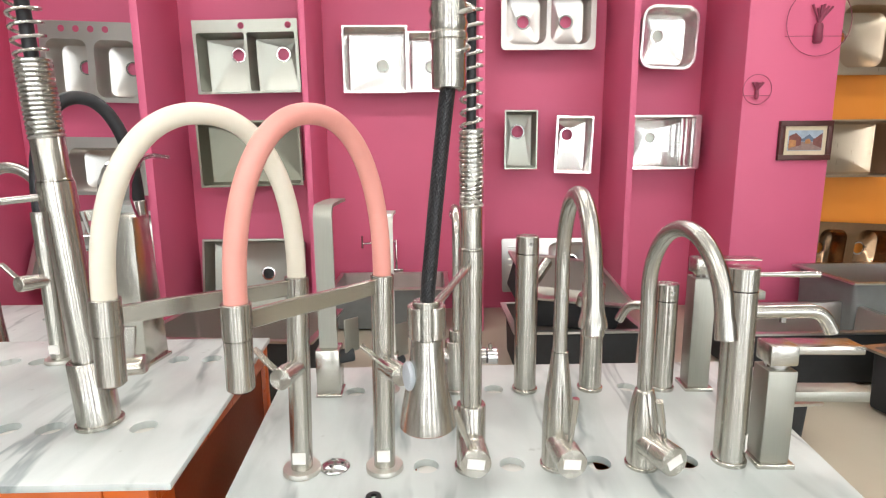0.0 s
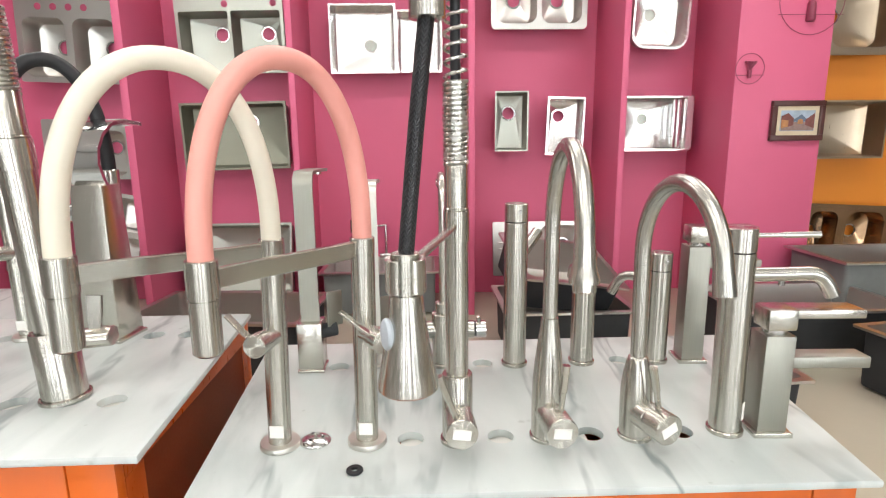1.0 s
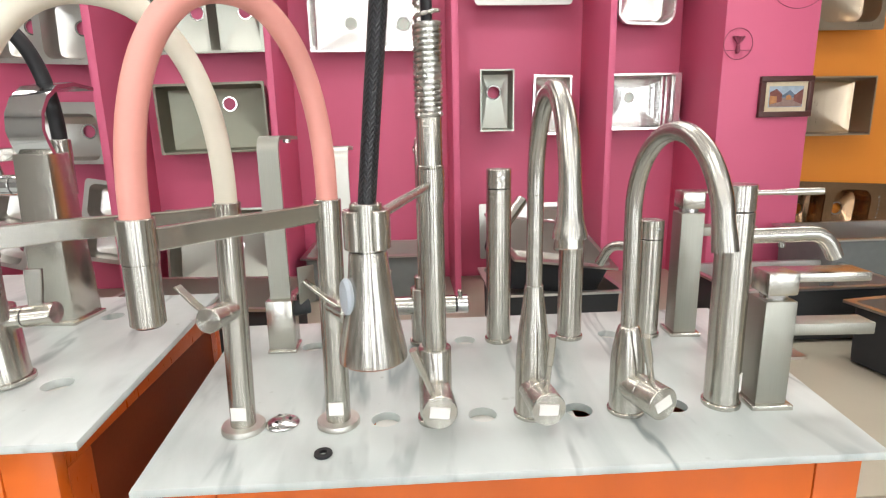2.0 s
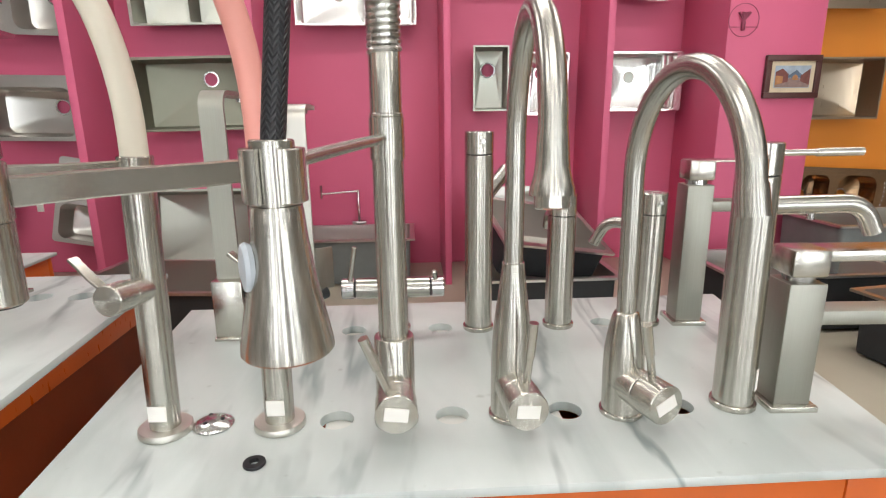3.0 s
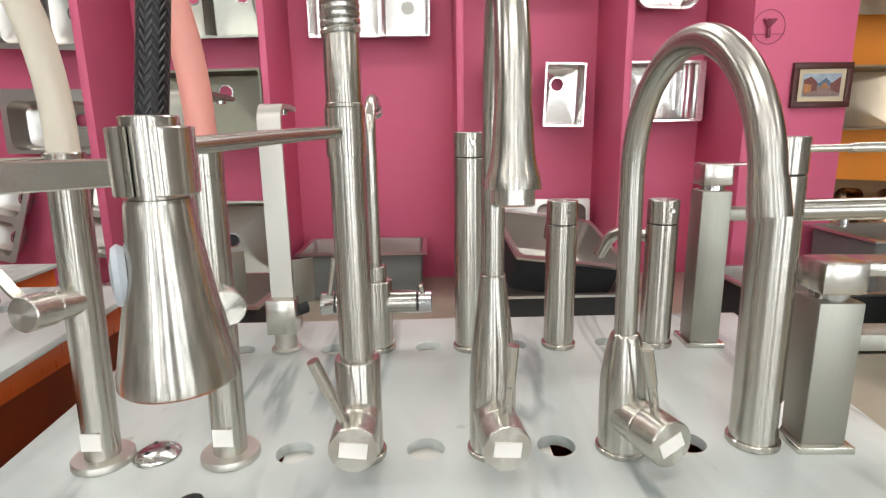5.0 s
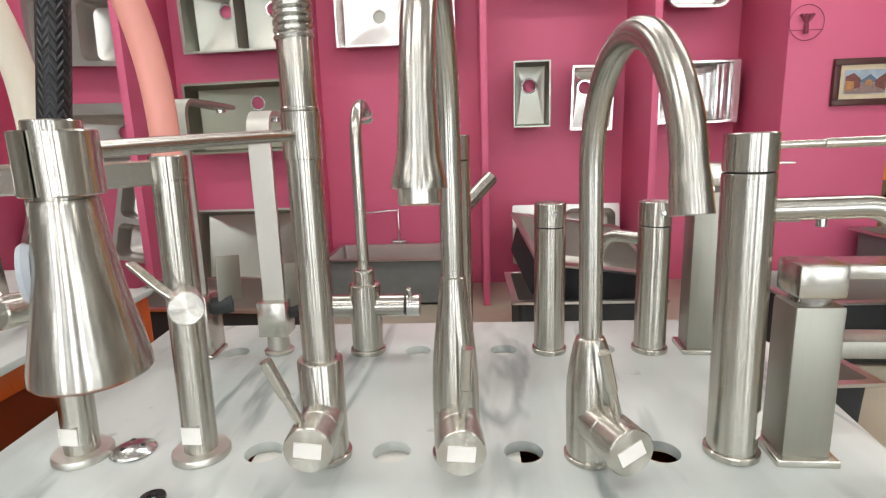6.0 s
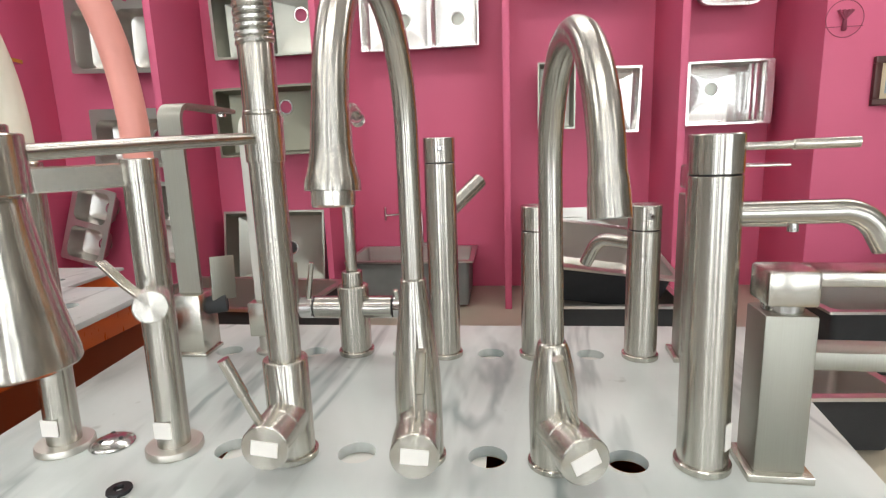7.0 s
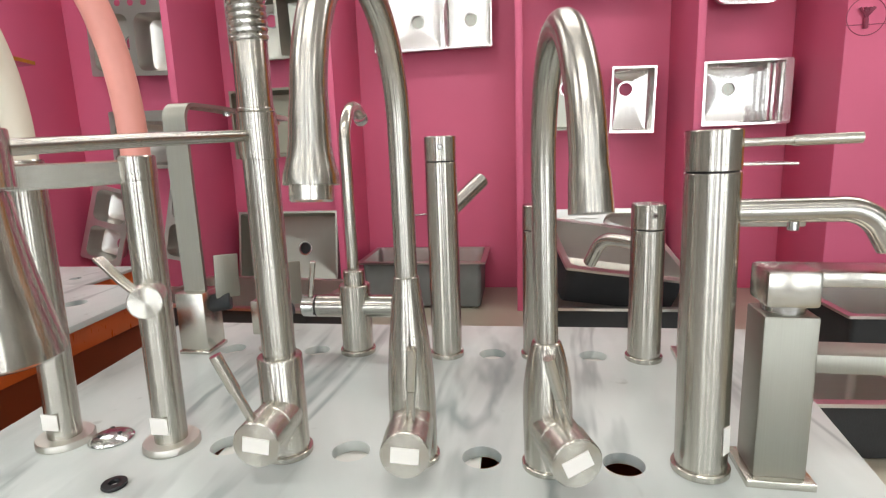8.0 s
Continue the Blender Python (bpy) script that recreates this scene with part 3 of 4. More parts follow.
gooseneck(0.312, 1.020, TOP_A, 6.0, 0.161, 0.257, 0.353, 0.246, 0.0100,
          [(0.0212, 0.004), (0.0214, 0.055), (0.0206, 0.075), (0.0185, 0.090), (0.0150, 0.108), (0.0130, 0.114), (0.0120, 0.116), (0.0100, 0.117)],
          [0.0104, 0.0108, 0.0110, 0.0112, 0.0114, 0.0116], 18, (0.015, -0.038, 0.056), (0.000, -0.049, 0.121), "brushed steel gooseneck faucet with a plain pull-down spray", spin=-22, nozzle=False, lean=-1.0)


def round_vessel(x, y, z, r, height, spout_turn, spout_z, spout_len, drop, spout_r, lever_turn, lever_len, label, rise=0.0, lean=0.0):
    """A straight round basin faucet with a cap handle, a side spout and a pin lever."""
    t = thing("basin_faucet", label, "faucet", pose(x, y, z, 0, lean, 0), "faucets on the counters")
    part("flange", lathe([(r + 0.0018, 0), (r + 0.0028, 0.001), (r + 0.0028, 0.006), (r + 0.0018, 0.007)]), STEEL_UP, t)
    part("body", lathe([(r, 0.006), (r, height - 0.0332), (r - 0.0005, height - 0.0326), (r - 0.005, height - 0.0324), (r - 0.005, height - 0.028)]), STEEL_UP, t)
    cap = part("handle_cap", lathe([(r - 0.0005, height - 0.0311), (r, height - 0.0306), (r, height - 0.001), (r - 0.001, height)]), STEEL_UP, t)
    if lever_len:
        d = Vector((math.sin(radians(lever_turn)), -math.cos(radians(lever_turn)), 0))
        o = Vector((0, 0, height - 0.011))
        part("lever", sweep([o, o + d * (r + lever_len * 0.42), o + d * (r + lever_len * 0.43), o + d * (r + lever_len)], [0.0032, 0.0032, 0.0042, 0.0042], 16), STEEL, cap)
    part("gasket", lathe([(r - 0.0022, height - 0.0326), (r - 0.0020, height - 0.0322), (r - 0.0020, height - 0.0316), (r - 0.0022, height - 0.0312)]), BLACK, t, "thin black gasket")
    if not lever_len:
        part("set_screw", rod((0.003, -r + 0.002, height - 0.013), (0.003, -r - 0.004, height - 0.013), 0.0036, 16), CHROME, cap)
    d = Vector((math.sin(radians(spout_turn)), -math.cos(radians(spout_turn)), rise))
    o = Vector((0, 0, spout_z))
    bend = 0.032 if drop else 0
    path = [o + d * (r * 0.5), o + d * (r + 0.01), o + d * (r + spout_len - bend)]
    if drop:
        path += arc(o + d * (r + spout_len - bend) - Vector((0, 0, bend)), Vector((0, 0, bend)), d * bend, 0, 64, 12)[1:]
        q = path[-1] - path[-2]
        path.append(path[-1] + q.normalized() * drop)
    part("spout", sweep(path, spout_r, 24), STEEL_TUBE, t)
    return t


vessel = round_vessel(0.441, 1.025, TOP_A, 0.0210, 0.288, 88, 0.224, 0.104, 0.014, 0.0098, 84, 0.078, "tall brushed steel round basin faucet with side spout", lean=-0.8)
part("aerator_screw", lathe([(0.0042, 0.2085), (0.0042, 0.2165)], 16), CHROME, vessel, at=pose(0.060, -0.002, 0))
sticker_flat(vessel, 0.010, 0.024, pose(0.0150, -0.0152, 0.036, 0, 0, 44.5))
round_vessel(0.187, ROW2 - 0.005, TOP_A, 0.0205, 0.295, 138, 0.190, 0.052, 0, 0.0105, 90, 0, "tall slim brushed steel basin faucet with rising back spout", 0.62)
round_vessel(0.311, ROW2 - 0.004, TOP_A, 0.0205, 0.205, 176, 0.16, 0.09, 0.01, 0.0085, 90, 0, "short brushed steel basin faucet with back-facing spout")
round_vessel(0.446, ROW2 - 0.006, TOP_A, 0.0205, 0.204, 222, 0.152, 0.064, 0.024, 0.0088, 90, 0, "short brushed steel basin faucet beside a square one")


def square_vessel(x, y, z, half, height, turn, reach, label, spout=0.75, plate=0.0065):
    """A square basin faucet: base plate, body, flat spout, block handle with a plate lever."""
    t = thing("square_basin_faucet", label, "faucet", pose(x, y, z, 0, 0, turn), "faucets on the counters")
    h = half
    part("base_plate", block(-h - 0.006, h + 0.006, -h - 0.006, h + 0.006, 0, 0.007, 0.001), STEEL, t)
    part("body", block(-h, h, -h, h, 0.0065, height, 0.0022), SATIN, t)
    part("spout", block(h - 0.001, h + reach, -h * 0.8, h * 0.8, height * spout - 0.011, height * spout + 0.005, 0.002), SATIN, t)
    neck = part("neck", lathe([(h * 0.8, height - 0.001), (h * 0.8, height + 0.007)], 32), CHROME, t)
    cap = part("handle", block(-h * 0.98, h * 0.98, -h, h, height + 0.0065, height + 0.036, 0.0035), STEEL, t)
    part("lever_plate", block(h * 0.9, h + reach * 0.84, -h * 0.95, h * 0.95, height + 0.0355 - plate, height + 0.0355, min(plate * 0.23, 0.002)), STEEL, cap)
    return t


square_vessel(0.497, 1.026, TOP_A, 0.0200, 0.144, -3, 0.104, "square brushed steel basin faucet with a flat spout", plate=0.012)
square_vessel(0.511, ROW2 - 0.002, TOP_A, 0.0195, 0.215, -4, 0.09, "tall square brushed steel basin faucet", spout=0.865, plate=0.003)


def ribbon_faucet(x, y, z, round_base, block_top, top, reach, label):
    """A flat band of steel bent over backwards on a square block, with a paddle lever behind."""
    t = thing("ribbon_faucet", label, "faucet", pose(x, y, z), "faucets on the counters")
    if round_base:
        part("flange", lathe([(0.0195, 0), (0.0205, 0.001), (0.0205, 0.004), (0.0195, 0.005), (0.0150, 0.006), (0.0150, 0.029)]), FLANGE, t)
    else:
        part("base_plate", block(-0.0235, 0.0235, -0.0215, 0.0285, 0, 0.005, 0.001), STEEL, t)
    bw = 0.0200 if round_base else 0.0215
    part("block", block(-bw, bw, -0.0190, 0.0190 if round_base else 0.0260, 0.028 if round_base else 0.0045, block_top, 0.0015), STEEL, t)
    r = 0.022
    path = [Vector((0, 0, block_top - 0.001)), Vector((0, 0, block_top + 0.05)), Vector((0, 0, top - r))] + arc((0, r, top - r), (0, -r, 0), (0, 0, r), 0, 90, 10)[1:] + [Vector((0, reach * 0.6, top)), Vector((0, reach, top - 0.002))]
    bm = bmesh.new()
    rows = []
    for i, p in enumerate(path):
        tg = (path[min(i + 1, len(path) - 1)] - path[max(i - 1, 0)]).normalized()
        nn = Vector((0, -tg.z, tg.y))
        rows.append([bm.verts.new(p + Vector((sx * (0.0150 if round_base else 0.0165), 0, 0)) + nn * sn * 0.0030) for sx, sn in ((-1, -1), (1, -1), (1, 1), (-1, 1))])
    for a, b in zip(rows, rows[1:]):
        bridge(bm, a, b)
    bm.faces.new(rows[0][::-1])
    bm.faces.new(rows[-1])
    part("band", bm, FLANGE if round_base else SATIN, t)
    part("aerator", lathe([(0.007, top - 0.010), (0.007, top - 0.004)], 20), CHROME, t, at=pose(0, reach - 0.015, 0))
    out = 0.026 if round_base else 0.041
    part("paddle", block(-0.0175, 0.0175, -0.0016, 0.0016, 0, 0.063, 0.0014), SATIN, t, "flat paddle lever", at=pose(out, 0.014, block_top - 0.014, -5, 4, 50))
    part("valve", rod((0.014, 0.006, block_top - 0.022), (out + 0.002, 0.017, block_top - 0.020), 0.013 if not round_base else 0.009, 28), COATED, t, "dark valve behind the block")
    return t


ribbon_faucet(-0.178, ROW2 - 0.004, TOP_A, False, 0.090, 0.351, 0.155, "brushed steel ribbon faucet on a square base")
ribbon_faucet(-0.070, ROW2 + 0.003, TOP_A, True, 0.077, 0.332, 0.085, "brushed steel ribbon faucet on a round base")


def filter_faucet(x, y, z):
    """A cross-shaped body with two side valves and a thin swan neck that leads backwards."""
    t = thing("filter_faucet", "brushed steel two-handle faucet with thin swan neck", "faucet", pose(x, y, z), "faucets on the counters")
    part("flange", lathe([(0.0238, 0), (0.0248, 0.001), (0.0248, 0.006), (0.0238, 0.007)]), STEEL_UP, t)
    part("body", lathe([(0.0215, 0.006), (0.0215, 0.098), (0.0205, 0.099), (0.0145, 0.0995), (0.0145, 0.118), (0.0135, 0.119)]), STEEL_UP, t)
    for s in (-1, 1):
        part("valve", rod((s * 0.012, 0, 0.067), (s * 0.055, 0, 0.067), 0.0158, 28), STEEL_TUBE, t)
        part("seal", rod((s * 0.0545, 0, 0.067), (s * 0.0575, 0, 0.067), 0.0140, 28), BLACK, t, "black rubber seal")
        h = part("handle", rod((s * 0.057, 0, 0.067), (s * 0.076, 0, 0.067), 0.0155, 28), CHROME, t)
        tip_z = 0.133 if s < 0 else 0.094
        part("lever", rod((s * 0.064, -0.004, 0.078), (s * 0.064 - s * 0.18 * (tip_z - 0.078), -0.008, tip_z), 0.0038, 14), STEEL, h)
    path = [Vector((0, 0, 0.115 + 0.155 * k / 5)) for k in range(5)] + arc((0, 0.05, 0.29), (0, -0.05, 0), (0, 0, 0.05), 0, 128, 24)
    part("spout", sweep(path, 0.0078, 20), STEEL, t)
    tip = path[-1]
    part("tip_cap", lathe([(0.0088, -0.006), (0.0102, -0.004), (0.0102, 0.004), (0.0088, 0.006), (0.003, 0.0064)], 24), CLEAR, t, "clear plastic cap on the outlet", at=pose(tip.x, tip.y, tip.z - 0.004, 62))
    return t


filter_faucet(0.059, ROW2, TOP_A)

# small things on the front counter
plug = thing("drain_plug", "polished steel drain cover lying on the marble top", "drain plug", pose(-0.127, 1.028, TOP_A))
part("disc", lathe([(0.0205, 0.0005), (0.0212, 0.0015), (0.0205, 0.0026), (0.0175, 0.0046), (0.013, 0.0066), (0.008, 0.0080), (0.002, 0.0085)], 40), PLUG, plug)
for a in (0, 2.1, 4.2):
    part("screw_hole", lathe([(0.0022, 0.0060), (0.0022, 0.0081)], 12), DARK, plug, at=pose(0.010 * math.cos(a), 0.010 * math.sin(a), 0))
ring = bmesh.new()
profile = [(0.0042, 0.0), (0.0098, 0.0), (0.0106, 0.0012), (0.0102, 0.0034), (0.0046, 0.0038), (0.0039, 0.0024), (0.0042, 0.0)]
segs = 32
loops = [[ring.verts.new((r * math.cos(2 * math.pi * k / segs), r * math.sin(2 * math.pi * k / segs), z)) for k in range(segs)] for r, z in profile[:-1]]
for a, b in zip(loops, loops[1:] + loops[:1]):
    bridge(ring, a, b)
tagged(part("rubber_washer", ring, BLACK, at=pose(-0.065, 0.955, TOP_A + 0.0003)), "black rubber washer lying on the marble top", "washer")

# ---- the taller counter's faucets ----
spring_faucet(-0.470, 1.057, TOP_B, -0.115, -0.09, 0.68, 98, (0.040, 0.003, 0.095), (0.043, 0.006, 0.140), 0.10, "big brushed steel spring faucet on the taller counter", sticker=False, u=0.034, reach=0.054, hz=0.082, wide=1.36, hr=0.0138, lean_deg=-3.0, flat_lever=True)
hose_faucet("hose_faucet", BLACK, "black", -0.690, 1.304, TOP_B, -0.565, 1.40, 1.255, (-0.02, -0.05, 0.162), (-0.06, -0.03, 0.195))


def waterfall_faucet(x, y, z, turn):
    t = thing("waterfall_faucet", "tall polished steel waterfall faucet with curved chute", "faucet", pose(x, y, z, 0, 0, turn), "faucets on the counters")
    part("base_plate", block(-0.038, 0.038, -0.038, 0.038, 0, 0.006, 0.001), STEEL, t)
    bm = block(-0.034, 0.034, -0.034, 0.034, 0.005, 0.275, 0.002)
    for v in bm.verts:
        k = v.co.z / 0.275
        v.co.x *= 1 - 0.14 * k
        v.co.y *= 1 - 0.35 * k
    part("body", bm, STEEL, t)
    path = [Vector((0, -0.008, 0.274)), Vector((0, -0.016, 0.290)), Vector((0, -0.022, 0.310)), Vector((0, -0.018, 0.335)), Vector((0, -0.004, 0.358)), Vector((0, 0.02, 0.376)), Vector((0, 0.055, 0.383)), Vector((0, 0.10, 0.378))]
    bm = bmesh.new()
    rows = []
    for i, p in enumerate(path):
        tg = (path[min(i + 1, len(path) - 1)] - path[max(i - 1, 0)]).normalized()
        nn = Vector((0, -tg.z, tg.y))
        rows.append([bm.verts.new(p + Vector((sx * 0.0305, 0, 0)) + nn * sn * 0.003) for sx, sn in ((-1, -1), (1, -1), (1, 1), (-1, 1))])
    for a, b in zip(rows, rows[1:]):
        bridge(bm, a, b)
    bm.faces.new(rows[0][::-1])
    bm.faces.new(rows[-1])
    part("chute", bm, CHROME, t, "mirror polished curved chute")
    part("valve", rod((-0.024, 0, 0.225), (-0.052, 0, 0.225), 0.016, 28), CHROME, t)
    k = part("knob", rod((-0.053, 0, 0.225), (-0.085, 0, 0.225), 0.017, 28), CHROME, t)
    part("lever", rod((-0.072, 0, 0.232), (-0.076, -0.01, 0.285), 0.0042, 14), CHROME, k)
    return t


waterfall_faucet(-0.538, 1.302, TOP_B, -8)
round_vessel(-0.895, 1.20, TOP_B, 0.0205, 0.12, 215, 0.075, 0.10, 0.01, 0.0085, 60, 0.06, "short brushed steel faucet with a raised lever")

# ---- the far counter ----
counter_c = thing("display_counter", "white marble topped display counter by the wall", "counter", pose(0, 0, 0))
TOP_C = 0.80
slab("countertop", [(-2.3, 1.62), (-1.04, 1.62), (-1.06, 2.28), (-2.3, 2.28)], TOP_C - 0.011, TOP_C, [(-1.15, 2.1, HOLE), (-1.28, 2.1, HOLE), (-1.45, 2.1, HOLE)], "white marble top with drilled holes", counter_c)
cabinet(counter_c, -2.29, -1.075, 1.635, 2.27, DECK_Z, TOP_C - 0.0113)
gooseneck(-1.11, 1.68, TOP_C, 82, 0.20, 0.40, 0.515, 0.392, 0.0135,
          [(0.0212, 0.004), (0.0214, 0.06), (0.0206, 0.085), (0.0180, 0.115), (0.0162, 0.145), (0.0155, 0.165), (0.0150, 0.172), (0.0140, 0.173)],
          [0.0138, 0.0140, 0.0144, 0.0146], 5, (0.003, -0.052, 0.058), (0.006, -0.056, 0.118), "dull steel gooseneck faucet on the far counter")


# ---- sinks ----
def sink(label, m, w, h, bowls, depth, corner=0.004, flange=0.004, steel=None, coat=None, taps=(), rib=None, group="steel sinks on display", slope=0.007, drain=0.042, solid_drain=False, rack=None):
    """A steel sink that faces local -y. bowls: (cx, cz, width, height, corner, drain dx, drain dz)."""
    steel, coat = steel or SINK, coat or SINK_DULL
    t = thing("sink", label, "sink", m, group)
    bm = bmesh.new()
    edges = []
    o, e = ringed(bm, rounded(w, h, max(corner, 0.003)), 0.0)
    edges += e
    for cx, cz, bw, bh, br, dx, dz in bowls:
        edges += ringed(bm, rounded(bw, bh, br, 7, cx, cz), 0.0)[1]
    for tx, tz in taps:
        edges += ringed(bm, [(tx + 0.018 * math.cos(2 * math.pi * k / 20), tz + 0.018 * math.sin(2 * math.pi * k / 20)) for k in range(20)], 0.0)[1]
    bmesh.ops.triangle_fill(bm, use_beauty=True, use_dissolve=False, edges=edges)
    back = [bm.verts.new((v.co.x, flange + 0.006, v.co.z)) for v in o]
    bridge(bm, o, back)
    inner = [bm.verts.new((v.co.x * (1 - 0.008 / w), flange + 0.006, v.co.z * (1 - 0.008 / h))) for v in o]
    bridge(bm, back, inner)
    rim = part("rim", bm, steel, t, clean=False)
    for p in rim.data.polygons:
        p.use_smooth = False
    for cx, cz, bw, bh, br, dx, dz in bowls:
        bm, out = bmesh.new(), bmesh.new()
        circle = [(cx + dx + drain * math.cos(radians(90 * c + 90 * k / 7)), cz + dz + drain * math.sin(radians(90 * c + 90 * k / 7))) for c in range(4) for k in range(8)]
        f = 0.012 if br < 0.03 else 0.03
        shape = [(rounded(bw, bh, br, 7, cx, cz), 0.0), (rounded(bw - 0.006, bh - 0.006, br, 7, cx, cz), depth * 0.12), (rounded(bw - 0.016, bh - 0.016, br, 7, cx, cz), depth - f - slope),
                 (rounded(bw - 0.016 - f * 0.6, bh - 0.016 - f * 0.6, max(br - f * 0.3, 0.003), 7, cx, cz), depth - f * 0.3 - slope), (rounded(bw - 0.016 - f * 2, bh - 0.016 - f * 2, max(br - f, 0.002), 7, cx, cz), depth - slope), (circle, depth)]
        rings = [[bm.verts.new((x, y, z)) for x, z in pts] for pts, y in shape]
        for a, b in zip(rings, rings[1:]):
            bridge(bm, a, b)
        lip = [bm.verts.new((cx + dx + (v.co.x - cx - dx) * 0.86, depth + 0.006, cz + dz + (v.co.z - cz - dz) * 0.86)) for v in rings[-1]]
        bridge(bm, rings[-1], lip)
        basin = part("basin", bm, steel, t)
        rings = [[out.verts.new((cx + (x - cx) * (1 + 0.006 / bw), y + 0.003, cz + (z - cz) * (1 + 0.006 / bh))) for x, z in pts] for pts, y in shape[:-1]]
        rings.append([out.verts.new((x, depth + 0.005, z)) for x, z in circle])
        for a, b in zip(rings, rings[1:]):
            bridge(out, a, b)
        part("outer_shell", out, coat, t)
        d = part("drain_ring", lathe_ring(drain * 0.99, drain * 0.80, 0.004), CHROME, basin, at=pose(cx + dx, depth - 0.003, cz + dz, -90))
        if solid_drain:
            part("strainer", lathe([(drain * 0.85, 0), (drain * 0.85, 0.002)], 24), SINK_DULL if steel is SINK_LIT else BLACK, basin, at=pose(cx + dx, depth + 0.012, cz + dz, 90))
    if rack:
        for k in range(3):
            x = rack[0] + (rack[1] - rack[0]) * k / 2
            part("side_ledge", block(x - 0.011, x + 0.011, 0.012 + 0.01 * (k % 2), 0.022 + 0.01 * (k % 2), -h / 2 + 0.02, h / 2 - 0.02, 0.002), steel, t)
    if rib:
        x0, x1, z0, z1, n = rib
        for k in range(n):
            zz = z0 + (z1 - z0) * k / (n - 1)
            part("drainboard_rib", sweep([(x0, -0.001, zz), (x0 + 0.01, -0.003, zz), (x1 - 0.01, -0.003, zz), (x1, -0.001, zz)], 0.004, 8), steel, t)
    return t


def lathe_ring(r1, r0, h, segs=28):
    bm = bmesh.new()
    loops = [[bm.verts.new((r * math.cos(2 * math.pi * k / segs), r * math.sin(2 * math.pi * k / segs), z)) for k in range(segs)] for r, z in ((r1, 0), (r1, h * 0.6), (r1 - 0.003, h), (r0 + 0.002, h), (r0, h * 0.5), (r0, 0))]
    for a, b in zip(loops, loops[1:] + loops[:1]):
        bridge(bm, a, b)
    return bm


R = RIM_Y
# hung on the pink wall, from west to east
sink("steel double sink with rounded bowls and four tap holes", pose(-1.870, R, 1.850, 0, 2, 0), 0.55, 0.43, [(-0.132, -0.035, 0.225, 0.31, 0.05, 0.03, 0.02), (0.132, -0.035, 0.225, 0.31, 0.05, 0.03, 0.02)], 0.13, 0.012, taps=[(-0.15 + 0.08 * k, 0.175) for k in range(4)])
sink("steel single sink with rounded bowl on the pink wall", pose(-1.850, R, 1.275, 0, 1, 0), 0.48, 0.33, [(0.0, -0.02, 0.42, 0.25, 0.05, 0.09, 0.03)], 0.13, 0.012)
sink("steel double sink with angular bowls and two tap holes", pose(-1.007, R, 1.875, 0, -1, 0), 0.58, 0.395, [(-0.14, -0.028, 0.265, 0.315, 0.012, 0.05, 0.06), (0.14, -0.028, 0.265, 0.315, 0.012, 0.03, 0.06)], 0.14, 0.004, taps=[(-0.02, 0.165), (0.24, 0.165)], steel=SINK_DULL)
sink("dull greenish steel single sink on the pink wall", pose(-1.029, R, 1.340, 0, -1, 0), 0.59, 0.375, [(0.0, 0.0, 0.565, 0.35, 0.012, 0.06, 0.08)], 0.14, 0.004, steel=GREEN_STEEL)
sink("steel stepped double sink on the pink wall, window light in its colour", pose(-0.292, R, 1.858), 0.365, 0.365, [(0, 0, 0.345, 0.345, 0.006, 0.03, -0.015)], 0.14, 0.004, solid_drain=True, steel=SINK_LIT)
sink("steel lower bowl of a stepped sink on the pink wall, window light in its colour", pose(0.019, R, 1.843), 0.255, 0.33, [(0, 0, 0.238, 0.312, 0.006, 0.01, -0.005)], 0.14, 0.004, solid_drain=True, steel=SINK_LIT)
sink("steel double sink with round-cornered bowls on the pink wall", pose(0.685, R, 2.085), 0.535, 0.36, [(-0.125, -0.005, 0.225, 0.29, 0.055, 0, 0), (0.125, -0.005, 0.225, 0.29, 0.055, 0, 0)], 0.13, 0.025)
sink("narrow steel bar sink on the pink wall", pose(0.540, R, 1.407), 0.192, 0.337, [(0, 0, 0.176, 0.321, 0.006, -0.005, 0.05)], 0.11, 0.004, steel=SINK_DULL)
sink("narrow steel bar sink on the pink wall, window light in its colour", pose(0.851, R, 1.377, 0, 1.5, 0), 0.218, 0.328, [(0, 0, 0.196, 0.306, 0.006, -0.02, 0.06)], 0.11, 0.004, steel=SINK_LIT)
sink("square steel sink with rounded corners on the pink wall", pose(1.374, R, 1.970, 0, 2, 0), 0.322, 0.345, [(0, 0, 0.296, 0.318, 0.065, -0.02, 0.03)], 0.13, 0.075, solid_drain=True, steel=SINK_LIT)
sink("steel angular sink with a side ledge on the pink wall, window light in its colour", pose(1.389, R, 1.387), 0.41, 0.31, [(-0.012, 0, 0.36, 0.290, 0.006, -0.03, 0.03)], 0.14, 0.004, solid_drain=True, rack=(0.10, 0.165), steel=SINK_LIT)
sink("steel sink with ribbed drainboard leaning by the pink wall", pose(0.722, R - 0.02, 0.668, -10), 0.575, 0.32, [(0.13, 0.0, 0.27, 0.27, 0.045, 0.03, 0.02)], 0.12, 0.012, rib=(-0.25, -0.04, -0.11, 0.11, 7), solid_drain=True)
sink("angular steel sink with a dark drain leaning by the pink wall", pose(-1.051, R - 0.02, 0.630, -10), 0.60, 0.43, [(0, 0, 0.575, 0.405, 0.008, 0.05, 0.0)], 0.14, 0.004, solid_drain=True, steel=SINK_DULL)
